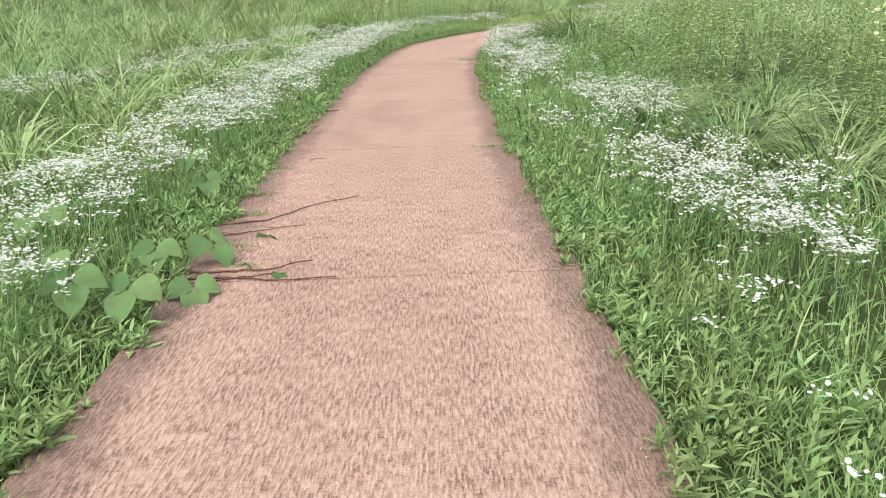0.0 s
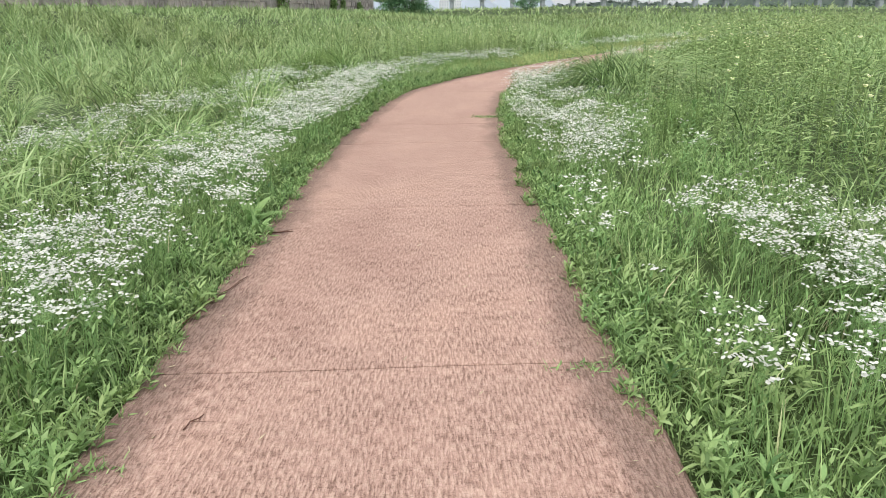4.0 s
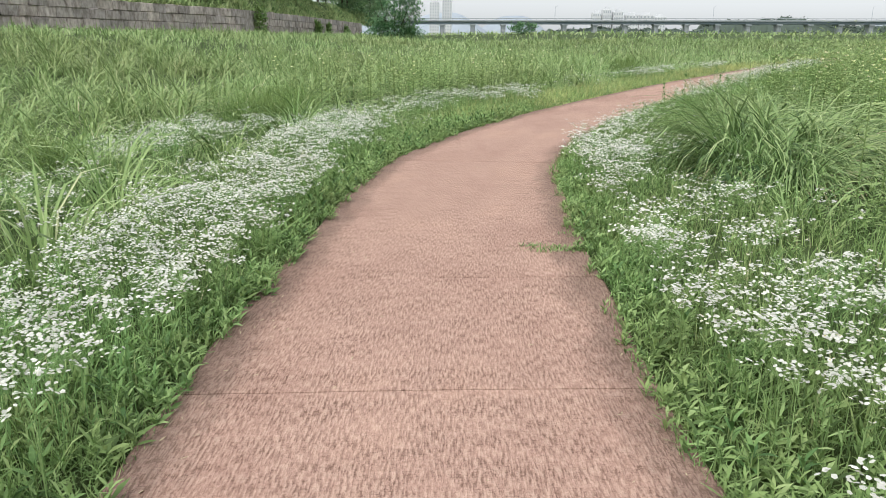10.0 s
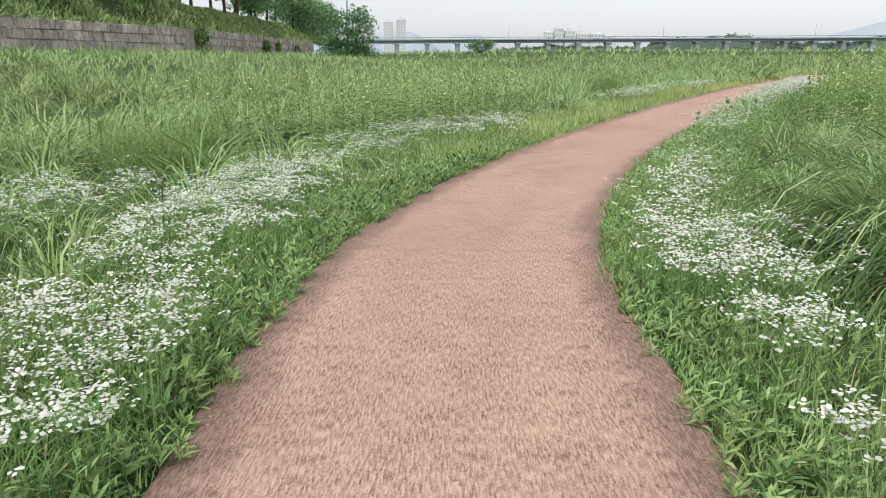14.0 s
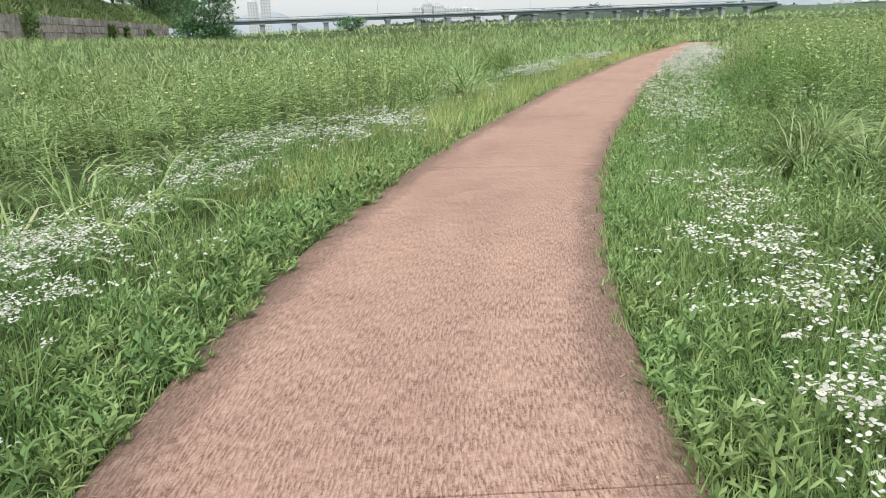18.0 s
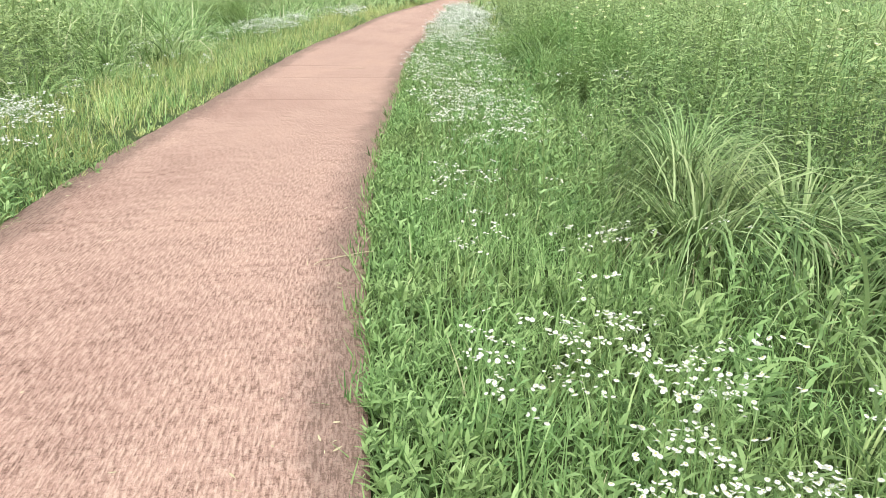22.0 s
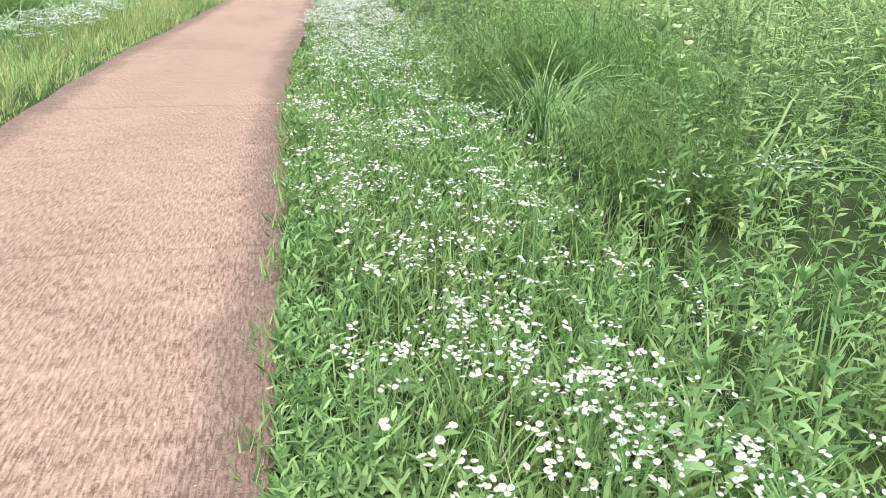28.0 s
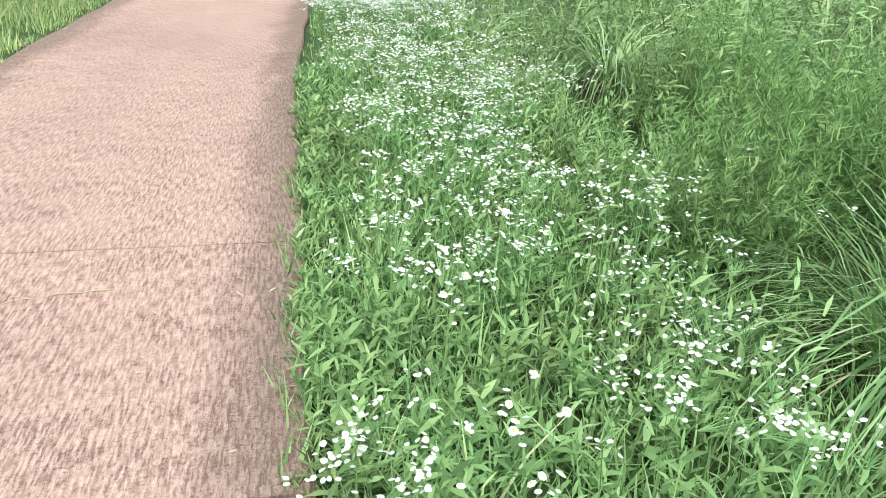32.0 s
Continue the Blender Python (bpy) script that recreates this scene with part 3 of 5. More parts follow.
RIGHT_LATE = [
    (37.5, 2.1, 0.14, 0.14, 0.6), (38.0, 2.5, 0.16, 0.17, 0.8), (38.0, 2.0, 0.14, 0.18, 0.6), (38.1, 1.6, 0.29, 0.18, 0.9), (38.7, 2.0, 0.29, 0.34, 0.4), (39.0, 2.1, 0.14, 0.14, 0.7),
    (39.0, 1.8, 0.14, 0.14, 0.8), (39.3, 1.6, 0.14, 0.14, 0.6), (39.3, 3.5, 0.44, 0.26, 0.4), (39.4, 2.3, 0.14, 0.14, 0.6), (39.4, 1.4, 0.14, 0.14, 0.6), (39.6, 2.1, 0.14, 0.14, 0.7),
    (39.7, 1.2, 0.14, 0.14, 0.4), (39.9, 1.8, 0.25, 0.28, 0.6), (40.1, 1.4, 0.45, 0.22, 0.55), (40.2, 1.8, 0.35, 0.22, 0.45), (39.0, 1.4, 0.4, 0.2, 0.5), (40.4, 2.3, 0.17, 0.17, 0.7), (40.85, 1.3, 0.26, 0.15, 0.8),
]
RIGHT_END = [
    (42.7, 1.7, 0.75, 0.36, 0.8), (41.0, 1.9, 0.14, 0.14, 0.9), (41.1, 2.2, 0.14, 0.14, 0.8), (41.1, 1.3, 0.14, 0.14, 0.8), (41.5, 2.1, 0.17, 0.18, 0.8), (41.7, 1.4, 0.14, 0.14, 0.6),
    (42.0, 1.2, 0.14, 0.14, 0.8), (42.1, 2.1, 0.34, 0.20, 0.8), (42.6, 1.9, 0.38, 0.17, 0.9), (43.3, 1.6, 0.78, 0.31, 0.8), (44.3, 1.85, 2.20, 0.48, 0.8), (44.4, 2.4, 0.83, 0.22, 0.6),
    (45.8, 1.8, 1.3, 0.55, 0.9),
]
# The band that follows the outer edge of the bend out of sight.
RIGHT_FAR = [(48.0, 1.85, 2.2, 0.66, 1.0), (51.3, 1.9, 2.4, 0.68, 1.0), (54.8, 1.85, 2.4, 0.62, 1.0), (58.0, 1.6, 2.4, 0.45, 0.7)]
PATCHES = LEFT_START + LEFT_EDGE + LEFT_BEND + RIGHT_START + RIGHT_EDGE + RIGHT_MIDDLE + RIGHT_BEND + RIGHT_LATE + RIGHT_END + RIGHT_FAR


def flower_density(x, y):
    s, o = path_place(np.stack([x, y], 1))
    ragged = 0.55 * (wave(x, y, 8.3, 2.0) - 0.5) + 0.35 * (wave(x, y, 19.0, 5.0) - 0.5)
    d = np.zeros(len(x))
    for ps, po, along, across, weight in PATCHES:
        d = np.maximum(d, weight * np.clip((1.1 - np.hypot((s - ps) / along, (o - po) / across) + (ragged if ps < 30 else 0.6 * ragged)) / 0.32, 0, 1))
    base = np.where((o > 0) & (s > 31), 0.06, 0.05)
    sparse = base * (np.abs(o) > HALF + 0.12) * (np.abs(o) < 3.0) * (wave(x, y, 3.3, 4.0) > 0.45)
    return np.maximum(d, sparse)


def fleabane(base, heights, per_plant, sides=5):
    """Stems with narrow leaves and branching tops, and the daisy heads on them."""
    count = len(base)
    yaw = rng.uniform(0, 2 * np.pi, count)
    per_branch = min(5 if sides > 5 else 4, per_plant)
    branches = max(1, round(per_plant / per_branch))
    per_plant = branches * per_branch
    stems = ribbons(base, yaw, heights, 0.0045, rng.uniform(0, 0.16, count), rng.uniform(0, 0.2, count), (1.0, 0.8))
    many = 3
    lb = np.repeat(base, many, 0)
    lh = rng.uniform(0.05, 0.85, count * many)
    lb[:, 2] += lh * np.repeat(heights, many) * 0.97
    leaves = ribbons(lb, rng.uniform(0, 2 * np.pi, count * many), rng.uniform(0.04, 0.085, count * many) * (1.15 - 0.5 * lh), rng.uniform(0.008, 0.015, count * many), rng.uniform(0.6, 1.1, count * many), rng.uniform(0.1, 0.7, count * many), LEAF)
    top = base.copy()
    top[:, 2] += heights * 0.96
    hb = np.repeat(top, per_plant, 0)
    sp = np.repeat(rng.normal(0, 0.055, (count * branches, 2)), per_branch, 0) + rng.normal(0, 0.019, (count * per_plant, 2))
    hp = hb.copy()
    hp[:, :2] += sp + np.repeat(np.stack([np.cos(yaw), np.sin(yaw)], 1) * (heights * 0.12)[:, None], per_plant, 0)
    hp[:, 2] += np.repeat(rng.uniform(-0.06, 0.03, count * branches), per_branch) + rng.uniform(-0.008, 0.008, len(hp))
    low = hb.copy()
    low[:, 2] -= 0.08
    d = hp - low
    twigs = ribbons(low, np.arctan2(d[:, 1], d[:, 0]), np.linalg.norm(d, axis=1), 0.0025, np.arctan2(np.hypot(d[:, 0], d[:, 1]), d[:, 2]), 0.0, (1.0,))
    rim, disc = heads(hp, rng.uniform(0.013, 0.0215, len(hp)) * (0.8 if sides > 5 else 1.12), 0.34, sides)
    return [stems, leaves, twigs], rim, disc


fp, fs, fo = scatter(8.5, 61, HALF + 0.02, 5.4, 190)
keep = (rng.random(len(fp)) < flower_density(fp[:, 0], fp[:, 1]) * (0.45 + 0.75 * (wave(fp[:, 0], fp[:, 1], 6.1, 0.7) > 0.38)) * np.where(fo > 0, np.where(fs < 28.5, 0.88, np.where(fs < 36, 0.65, np.where(fs < 38.2, 0.62, np.where(fs < 41.2, 0.92, np.where(fs < 46, 0.8, 1.0))))), np.where(fs > 31, 0.5, 1.0))) & inside(fp)
keep &= ~((fs > 32) & (fs < 37.5) & (fo > 0) & (fo < 1.45))
fp = fp[keep]
bunch = fp[rng.integers(0, len(fp), len(fp) // 6)]
nearest = np.concatenate([np.argmin(((fp[a:a + 1000, None, :2] - bunch[None, :, :2]) ** 2).sum(2), 1) for a in range(0, len(fp), 1000)])
pull = (np.where(fp[:, 1] > 21, 0.68, 0.6) * rng.random(len(fp)))[:, None]
fp = fp * (1 - pull) + bunch[nearest] * pull
grown = rng.uniform(0.8, 1.22, len(bunch))[nearest]
fs_, fo_ = path_place(fp[:, :2])
close = (fo_ > 0) & (fo_ < 2.9) & (fs_ > 31) & (fs_ < 47)
for chosen, sides in ((close, 8), (~close, 5)):
    q_ = fp[chosen]
    greens, rims, discs = fleabane(q_, rng.uniform(0.40, 0.48, len(q_)) * grown[chosen], 12, sides)
    lay("fleabane_stems", greens, M_SEED, "thin leafy green stems of fleabane along the path", "wildflower")
    lay("fleabane_petals", [rims], M_PETAL, "white daisy petals of fleabane patches", "wildflower")
    if sides > 5:
        lay("fleabane_discs", [discs], M_DISC, "yellow centres of the fleabane flowers", "wildflower")

# The tall meadow on both sides: arching tufts, and leafy weeds among them.
def tufts(centres, blades, lengths, width, spread=0.07, curl=(0.5, 1.9), lean=(0.05, 0.45), profile=GRASSY):
    b3 = np.repeat(centres, blades, 0)
    k = len(b3)
    yaw = rng.uniform(0, 2 * np.pi, k)
    r = spread * np.sqrt(rng.random(k))
    b3[:, 0] += r * np.cos(yaw)
    b3[:, 1] += r * np.sin(yaw)
    ln = np.repeat(lengths, blades) * rng.uniform(0.45, 1.1, k)
    return ribbons(b3, yaw + rng.normal(0, 0.5, k), ln, rng.uniform(width[0], width[1], k), rng.uniform(*lean, k), rng.uniform(*curl, k), profile)


def leafy_stems(base, heights, leaves, size, droop=(0.1, 0.9), narrow=0.17, first=0.15, profile=LANCE, lie=(0.5, 1.0), tip=0.16):
    """Upright stems set round with lance-shaped leaves."""
    count = len(base)
    yaw, lean = rng.uniform(0, 2 * np.pi, count), rng.uniform(0.0, tip, count)
    stems = ribbons(base, yaw, heights, 0.0045, lean, 0.05, (1.0, 0.7))
    h = np.tile(np.linspace(first, 1.0, leaves), count) + rng.normal(0, 0.02, count * leaves)
    lb = np.repeat(base, leaves, 0)
    step = np.repeat(heights, leaves) * h
    lb[:, 0] += np.repeat(np.cos(yaw) * np.sin(lean), leaves) * step
    lb[:, 1] += np.repeat(np.sin(yaw) * np.sin(lean), leaves) * step
    lb[:, 2] += np.repeat(np.cos(lean), leaves) * step
    turn = np.tile(np.arange(leaves) * 2.4, count) + np.repeat(yaw, leaves)
    ln = size * rng.uniform(0.7, 1.25, count * leaves) * (1.1 - 0.45 * np.clip(h, 0, 1))
    return [stems, ribbons(lb, turn, ln, ln * narrow * rng.uniform(0.8, 1.2, len(ln)), rng.uniform(*lie, len(ln)) - 0.25 * (h > 0.93), rng.uniform(*droop, len(ln)), profile)]


# Silver grass clumps: x, y, height, width.
CLUMPS = [
    (4.75, 17.7, 1.6, 1.0), (4.95, 18.7, 1.7, 1.0), (5.45, 18.2, 1.85, 0.95), (5.0, 17.1, 1.25, 1.1), (5.6, 19.2, 1.4, 1.0), (6.2, 18.6, 1.4, 1.0), (4.2, 6.6, 1.0, 0.9), (5.2, 6.3, 1.15, 1.0), (4.9, 4.2, 1.1, 1.0), (4.4, 7.6, 0.9, 0.9), (6.4, 23.3, 1.05, 0.95), (7.1, 22.4, 0.95, 0.9), (7.0, 24.0, 1.0, 0.9), (6.9, 23.1, 1.1, 1.0), (10.1, 29.75, 1.15, 0.9), (4.4, 4.9, 1.1, 0.9), (4.7, 5.8, 1.0, 0.9),
]
CLUMPS += [
    (-2.6, 16.4, 0.9, 0.9), (-2.4, 24.2, 0.9, 0.8), (-3.4, 19.0, 1.0, 1.0), (5.2, 20.6, 0.95, 0.9), (-4.4, 12.0, 1.0, 1.0), (-5.5, 15.5, 1.05, 1.0), (-3.2, 27.0, 1.0, 1.0), (7.6, 24.6, 1.05, 0.9), (12.3, 32.9, 1.1, 1.0),
]


def off_clumps(q, reach=0.7):
    """Keeps points that stand clear of the silver grass."""
    ok = np.ones(len(q), bool)
    for x_, y_, h_, w_ in CLUMPS:
        ok &= np.hypot(q[:, 0] - x_, q[:, 1] - y_) > reach * h_ * w_
    return ok


# Low leafy shoots hang over the edge of the path; grass and shoots stand between the flowers.
def edge_line(s_, o_):
    side = np.sign(o_)
    return HALF - 0.07 + 0.08 * (wave(s_, side * 40, 2.1, 1.0) - 0.5) + 0.12 * (wave(s_, side * 90, 9.7, 2.0) - 0.5)


shoots = []
for s0_, s1_, side, prof in ((8.2, 36, -1, LEAF), (8.2, 27, 1, LEAF), (27, 46, 1, LANCE)):
    p, s, o = scatter(s0_, s1_, HALF - (0.02 if s0_ > 20 else 0.13), HALF + 0.38, 190, side)
    p = p[(np.abs(o) > edge_line(s, o)) & ((o > 0) | (s < 34) | (rng.random(len(p)) < 0.2))]
    kind_ = rng.random(len(p)) * 0.6 + wave(p[:, 0], p[:, 1], 3.1, 0.4) * 0.8
    for low_, high_, size_, slim in ((0, 0.5, 0.055, 0.30), (0.5, 0.8, 0.085, 0.24), (0.8, 9, 0.075, 0.13)):
        g_ = p[(kind_ >= low_) & (kind_ < high_)]
        shoots += leafy_stems(g_, rng.uniform(0.03, 0.14, len(g_)), 9, size_, (0.1, 0.9), slim, 0.25, prof, (0.35, 1.25))
    p, s, o = scatter(s0_, s1_, HALF + 0.25, 3.0, 80, side)
    p = p[wave(p[:, 0], p[:, 1], 1.6, 1.0) > rng.random(len(p)) * 0.8]
    kind_ = rng.random(len(p)) * 0.6 + wave(p[:, 0], p[:, 1], 2.7, 3.4) * 0.8
    for low_, high_, size_, slim in ((0, 0.5, 0.06, 0.26), (0.5, 0.8, 0.095, 0.20), (0.8, 9, 0.08, 0.12)):
        g_ = p[(kind_ >= low_) & (kind_ < high_)]
        shoots += leafy_stems(g_, rng.uniform(0.07, 0.26, len(g_)), 9, size_, (0.1, 0.9), slim, 0.2, prof, (0.35, 1.1))
p, s, o = scatter(29, 45.5, HALF - 0.02, 3.0, 75, 1)
p = p[(np.abs(o) > edge_line(s, o) + 0.05) & off_clumps(p, 0.7)]
shoots += leafy_stems(p, rng.uniform(0.05, 0.19, len(p)), 9, 0.062, (0.2, 1.0), 0.19, 0.2, LANCE, (0.5, 1.35), 0.3)
for s0_, s1_, o1_, side, per, tall in ((22.5, 36, 0.85, -1, 95, 0.26), (8.2, 22.5, 0.6, -1, 45, 0.18), (8.2, 30, 0.7, 1, 60, 0.19), (36, 46, 1.2, 1, 40, 0.2)):
    p, s, o = scatter(s0_, s1_, HALF - 0.06, HALF + o1_, per, side)
    p = p[(np.abs(o) > edge_line(s, o) + 0.03) & (wave(p[:, 0], p[:, 1], 4.1, 2.0) > rng.random(len(p)) * 0.7)]
    shoots += leafy_stems(p, rng.uniform(0.4, 1.0, len(p)) * tall, 12, 0.066 if s0_ > 30 else 0.10, (0.2, 1.1), 0.22, 0.15, LANCE, (0.5, 1.25), 0.35)
for s0_, s1_, per in ((36, 40.5, 34), (40.5, 46.5, 58)):
    p, s, o = scatter(s0_, s1_, HALF + 0.02, 2.6, per, 1)
    p = p[(wave(p[:, 0], p[:, 1], 2.2, 4.0) > rng.random(len(p)) * 0.75) & off_clumps(p, 0.7)]
    shoots += leafy_stems(p, rng.uniform(0.10, 0.27, len(p)), 13, 0.088, (0.2, 0.9), 0.27, 0.12, LEAF, (0.5, 1.2), 0.4)
lay("verge_weeds", shoots, M_WEED, "low leafy green weeds along the path edge", "weeds")

cover = []
for s0_, s1_, o1_, side in ((8.2, 37, 2.0, -1), (8.2, 27, 1.9, 1), (27, 44, 2.7, 1)):
    p, s, o = scatter(s0_, s1_, HALF - 0.10, o1_, 1500, side)
    p = p[np.abs(o) > edge_line(s, o)]
    near = 1.5 if s0_ > 20 else 1.0
    cover.append(ribbons(p, rng.uniform(0, 6.28, len(p)), near * rng.uniform(0.04, 0.11, len(p)), near * rng.uniform(0.006, 0.012, len(p)), rng.uniform(0.2, 1.2, len(p)), 0.0, (1.0,)))
p, s, o = scatter(33, 82, HALF - 0.03, 2.9, 42, -1)
p2, _, o2 = scatter(50, 82, HALF, 2.9, 25, 1)
p, o = np.concatenate([p, p2]), np.concatenate([o, o2])
lay("verge_grass", [tufts(p, 8, rng.uniform(0.14, 0.38, len(p)) * np.clip((np.abs(o) - HALF) / 0.5 + 0.35, 0.35, 1.1), (0.004, 0.009), 0.06, (0.2, 1.5), (0.0, 0.6), (1.0, 0.8))], M_LIGHT, "light yellow-green grass beside the path")
lay("ground_cover", cover, M_WEED, "short dense green growth covering the soil", "weeds")

p, s, o = scatter(8.2, 52, HALF + 0.02, 3.4, 52)
thinner = (o < 0) | (s < 38) | (rng.random(len(p)) < 0.55)
p, o = p[thinner], o[thinner]
ln = rng.uniform(0.16, 0.36, len(p)) * np.clip((np.abs(o) - HALF) / 0.5 + 0.4, 0.4, 1.1)
lay("verge_grass", [tufts(p, 6, ln, (0.0045, 0.0105), 0.05, (0.1, 1.3), (0.0, 0.5), (1.0, 0.8))], M_GRASS, "short fresh green grass beside the path")

# Where soft bushes stand in the meadow and the grass keeps low.
BUSH_SPOTS = [(-1.75, 23.1, 0.7), (-1.9, 25.1, 0.6), (8.6, 41.0, 0.8), (10.4, 30.7, 0.75), (9.75, 30.0, 0.6), (10.2, 29.6, 0.5)]


def meadow_points(s0, s1, o0, o1, per_m2, side=0):
    q, s_, o_ = scatter(s0, s1, o0, o1, per_m2, side)
    ok = inside(q) & (np.abs(o_) > np.where((o_ > 0) & (s_ > 36), 2.25, 2.62) + 0.5 * (wave(q[:, 0], q[:, 1], 1.1, 2.0) - 0.3))
    for bx, by, br in BUSH_SPOTS:
        ok &= np.hypot(q[:, 0] - bx, (q[:, 1] - by + 0.5) * 0.6) > br
    ok &= off_clumps(q)
    return q[ok], o_[ok]


def hummocks(s0, s1, o0, o1, per_m2, side, tall, width):
    """Mounds of long grass whose blades lean out and arch over from the middle."""
    q, off = meadow_points(s0, s1, o0, o1, per_m2, side)
    along, _ = path_place(q[:, :2])
    free = ~((along > 33.5) & (along < 42.5) & (np.abs(off) < 7.0) & (rng.random(len(q)) < 0.8)) if side < 0 else np.ones(len(q), bool)
    q, off = q[free], off[free]
    grown = tall * (0.55 + 0.75 * wave(q[:, 0], q[:, 1], 1.3, 3.0)) * rng.uniform(0.75, 1.2, len(q)) * np.clip((np.abs(off) - 2.3) / 1.3 + 0.6, 0.6, 1.0)
    return [tufts(q, 50, grown, width, 0.26, (1.1, 3.2), (0.0, 0.5), ARCHED), tufts(q, 16, grown * 0.6, width, 0.40, (0.9, 2.4), (0.3, 0.9), ARCHED)]


carpet, _ = meadow_points(6.0, 50, 2.1, 4.5, 13.0, -1)
lay("meadow_grass", [tufts(carpet, 7, rng.uniform(0.3, 0.6, len(carpet)), (0.006, 0.013), 0.07, (0.5, 1.9), (0.0, 0.5), (1.0, 0.8))], M_GRASS, "knee-high green meadow grass behind the flowers")
lay("meadow_grass", hummocks(6.0, 72, 2.5, 12.0, 0.95, -1, 1.3, (0.012, 0.027)), M_TALL, "tall light green meadow grass in arching mounds")
lay("meadow_grass", hummocks(6.0, 75, 2.5, 10.0, 0.42, 1, 1.15, (0.010, 0.020)), M_REED, "tall green meadow grass among the weeds")
p, o = meadow_points(6.0, 64, 2.5, 6.8, 11.0, 1)
p, o = p[np.abs(o) > 3.0], o[np.abs(o) > 3.0]
keep = wave(p[:, 0], p[:, 1], 2.3, 6.0) > 0.2 + rng.random(len(p)) * 0.45
p, o = p[keep], o[keep]
lay("meadow_weeds", leafy_stems(p, rng.uniform(0.8, 1.45, len(p)) * np.clip((np.abs(o) - 2.5) / 1.0, 0.6, 1.05) * np.where(o > 4.0, 1.15, 1.0), 30, 0.115, (0.2, 0.8), 0.20, 0.12, LANCE, (0.9, 1.45), 0.12), M_PRIM, "tall leafy green weeds among the meadow grass", "weeds")
under = []
for s0_, s1_, o0_, o1_ in ((30, 48, 2.1, 6.2), (9, 30, 2.4, 4.6)):
    p, s, o = scatter(s0_, s1_, o0_, o1_, 27, 1)
    p = p[off_clumps(p, 0.6)]
    under += leafy_stems(p, rng.uniform(0.2, 0.55, len(p)), 17, 0.085, (0.2, 1.1), 0.22, 0.1, LEAF, (0.5, 1.3))
lay("undergrowth", under, M_WEED, "dense low green foliage under the tall weeds", "weeds")
p, o = meadow_points(33.5, 42.5, 2.9, 7.5, 9.0, -1)
lay("meadow_weeds", leafy_stems(p, rng.uniform(0.8, 1.3, len(p)), 34, 0.125, (0.2, 0.7), 0.22, 0.1, LEAF, (1.0, 1.45), 0.1), M_PRIM, "tall leafy green weeds beside the path", "weeds")
p, o = meadow_points(8.0, 30, 2.6, 6.0, 3.0, -1)
lay("meadow_weeds", leafy_stems(p, rng.uniform(0.4, 0.8, len(p)), 20, 0.10, (0.3, 1.0), 0.17, profile=LEAF), M_PRIM, "leafy weeds scattered in the meadow", "weeds")


def field(count, r0, r1, size, wide, bunch=1, az0=-50, az1=75, profile=(1.0, 0.8)):
    """Grass farther off, thinning with distance from the walk."""
    r = np.sqrt(rng.uniform(r0**2, r1**2, count))
    a = np.radians(rng.uniform(az0, az1, count))
    x, y = 2.5 + r * np.sin(a), 10 + r * np.cos(a)
    q = np.stack([x, y], 1)
    oo_s, oo = path_place(q)
    q = q[(np.abs(oo) > 7.0) | ((np.abs(oo) > 1.3) & (oo_s > 61)) | (oo_s > PATH_END + 0.4)]
    if bunch > 1:
        q = np.repeat(q, bunch, 0) + np.repeat(rng.uniform(0.12, 0.32, len(q)), bunch)[:, None] * rng.normal(0, 0.8, (len(q) * bunch, 2))
    n2 = len(q)
    b3 = np.column_stack([q, ground_z(q[:, 0], q[:, 1]) - 0.05])
    t2 = wave(q[:, 0], q[:, 1], 1.1, 5.0) * 0.6 + wave(q[:, 0], q[:, 1], 0.23, 1.0) * 0.6
    return ribbons(b3, rng.uniform(0, 2 * np.pi, n2), rng.uniform(0.6, 1.0, n2) * size * (0.6 + 0.6 * t2), wide * rng.uniform(0.6, 1.3, n2), rng.uniform(0, 0.6, n2), rng.uniform(0.7, 2.9, n2), profile)


lay("far_meadow", [field(1500, 6, 40, 1.5, 0.034, 28, profile=GRASSY), field(52000, 32, 80, 1.0, 0.055), field(34000, 72, 260, 1.0, 0.15)], M_FAR, "wide green meadow of tall grass reaching the river")


# ---- far structures ----
WALL_LINE = [Vector((-38.0, 7.8)), Vector((-15.1, 77.8)), Vector((-12.0, 131.0))]
FIRST = (WALL_LINE[1] - WALL_LINE[0]).length
WALL_TOP = 3.75


def wall_point(d, back=0.0):
    """A point d metres along the wall, back metres behind its face."""
    a_, b_ = (WALL_LINE[0], WALL_LINE[1]) if d < FIRST else (WALL_LINE[1], WALL_LINE[2])
    t_ = (b_ - a_).normalized()
    return a_ + t_ * (d if d < FIRST else d - FIRST) + Vector((-t_.y, t_.x)) * back


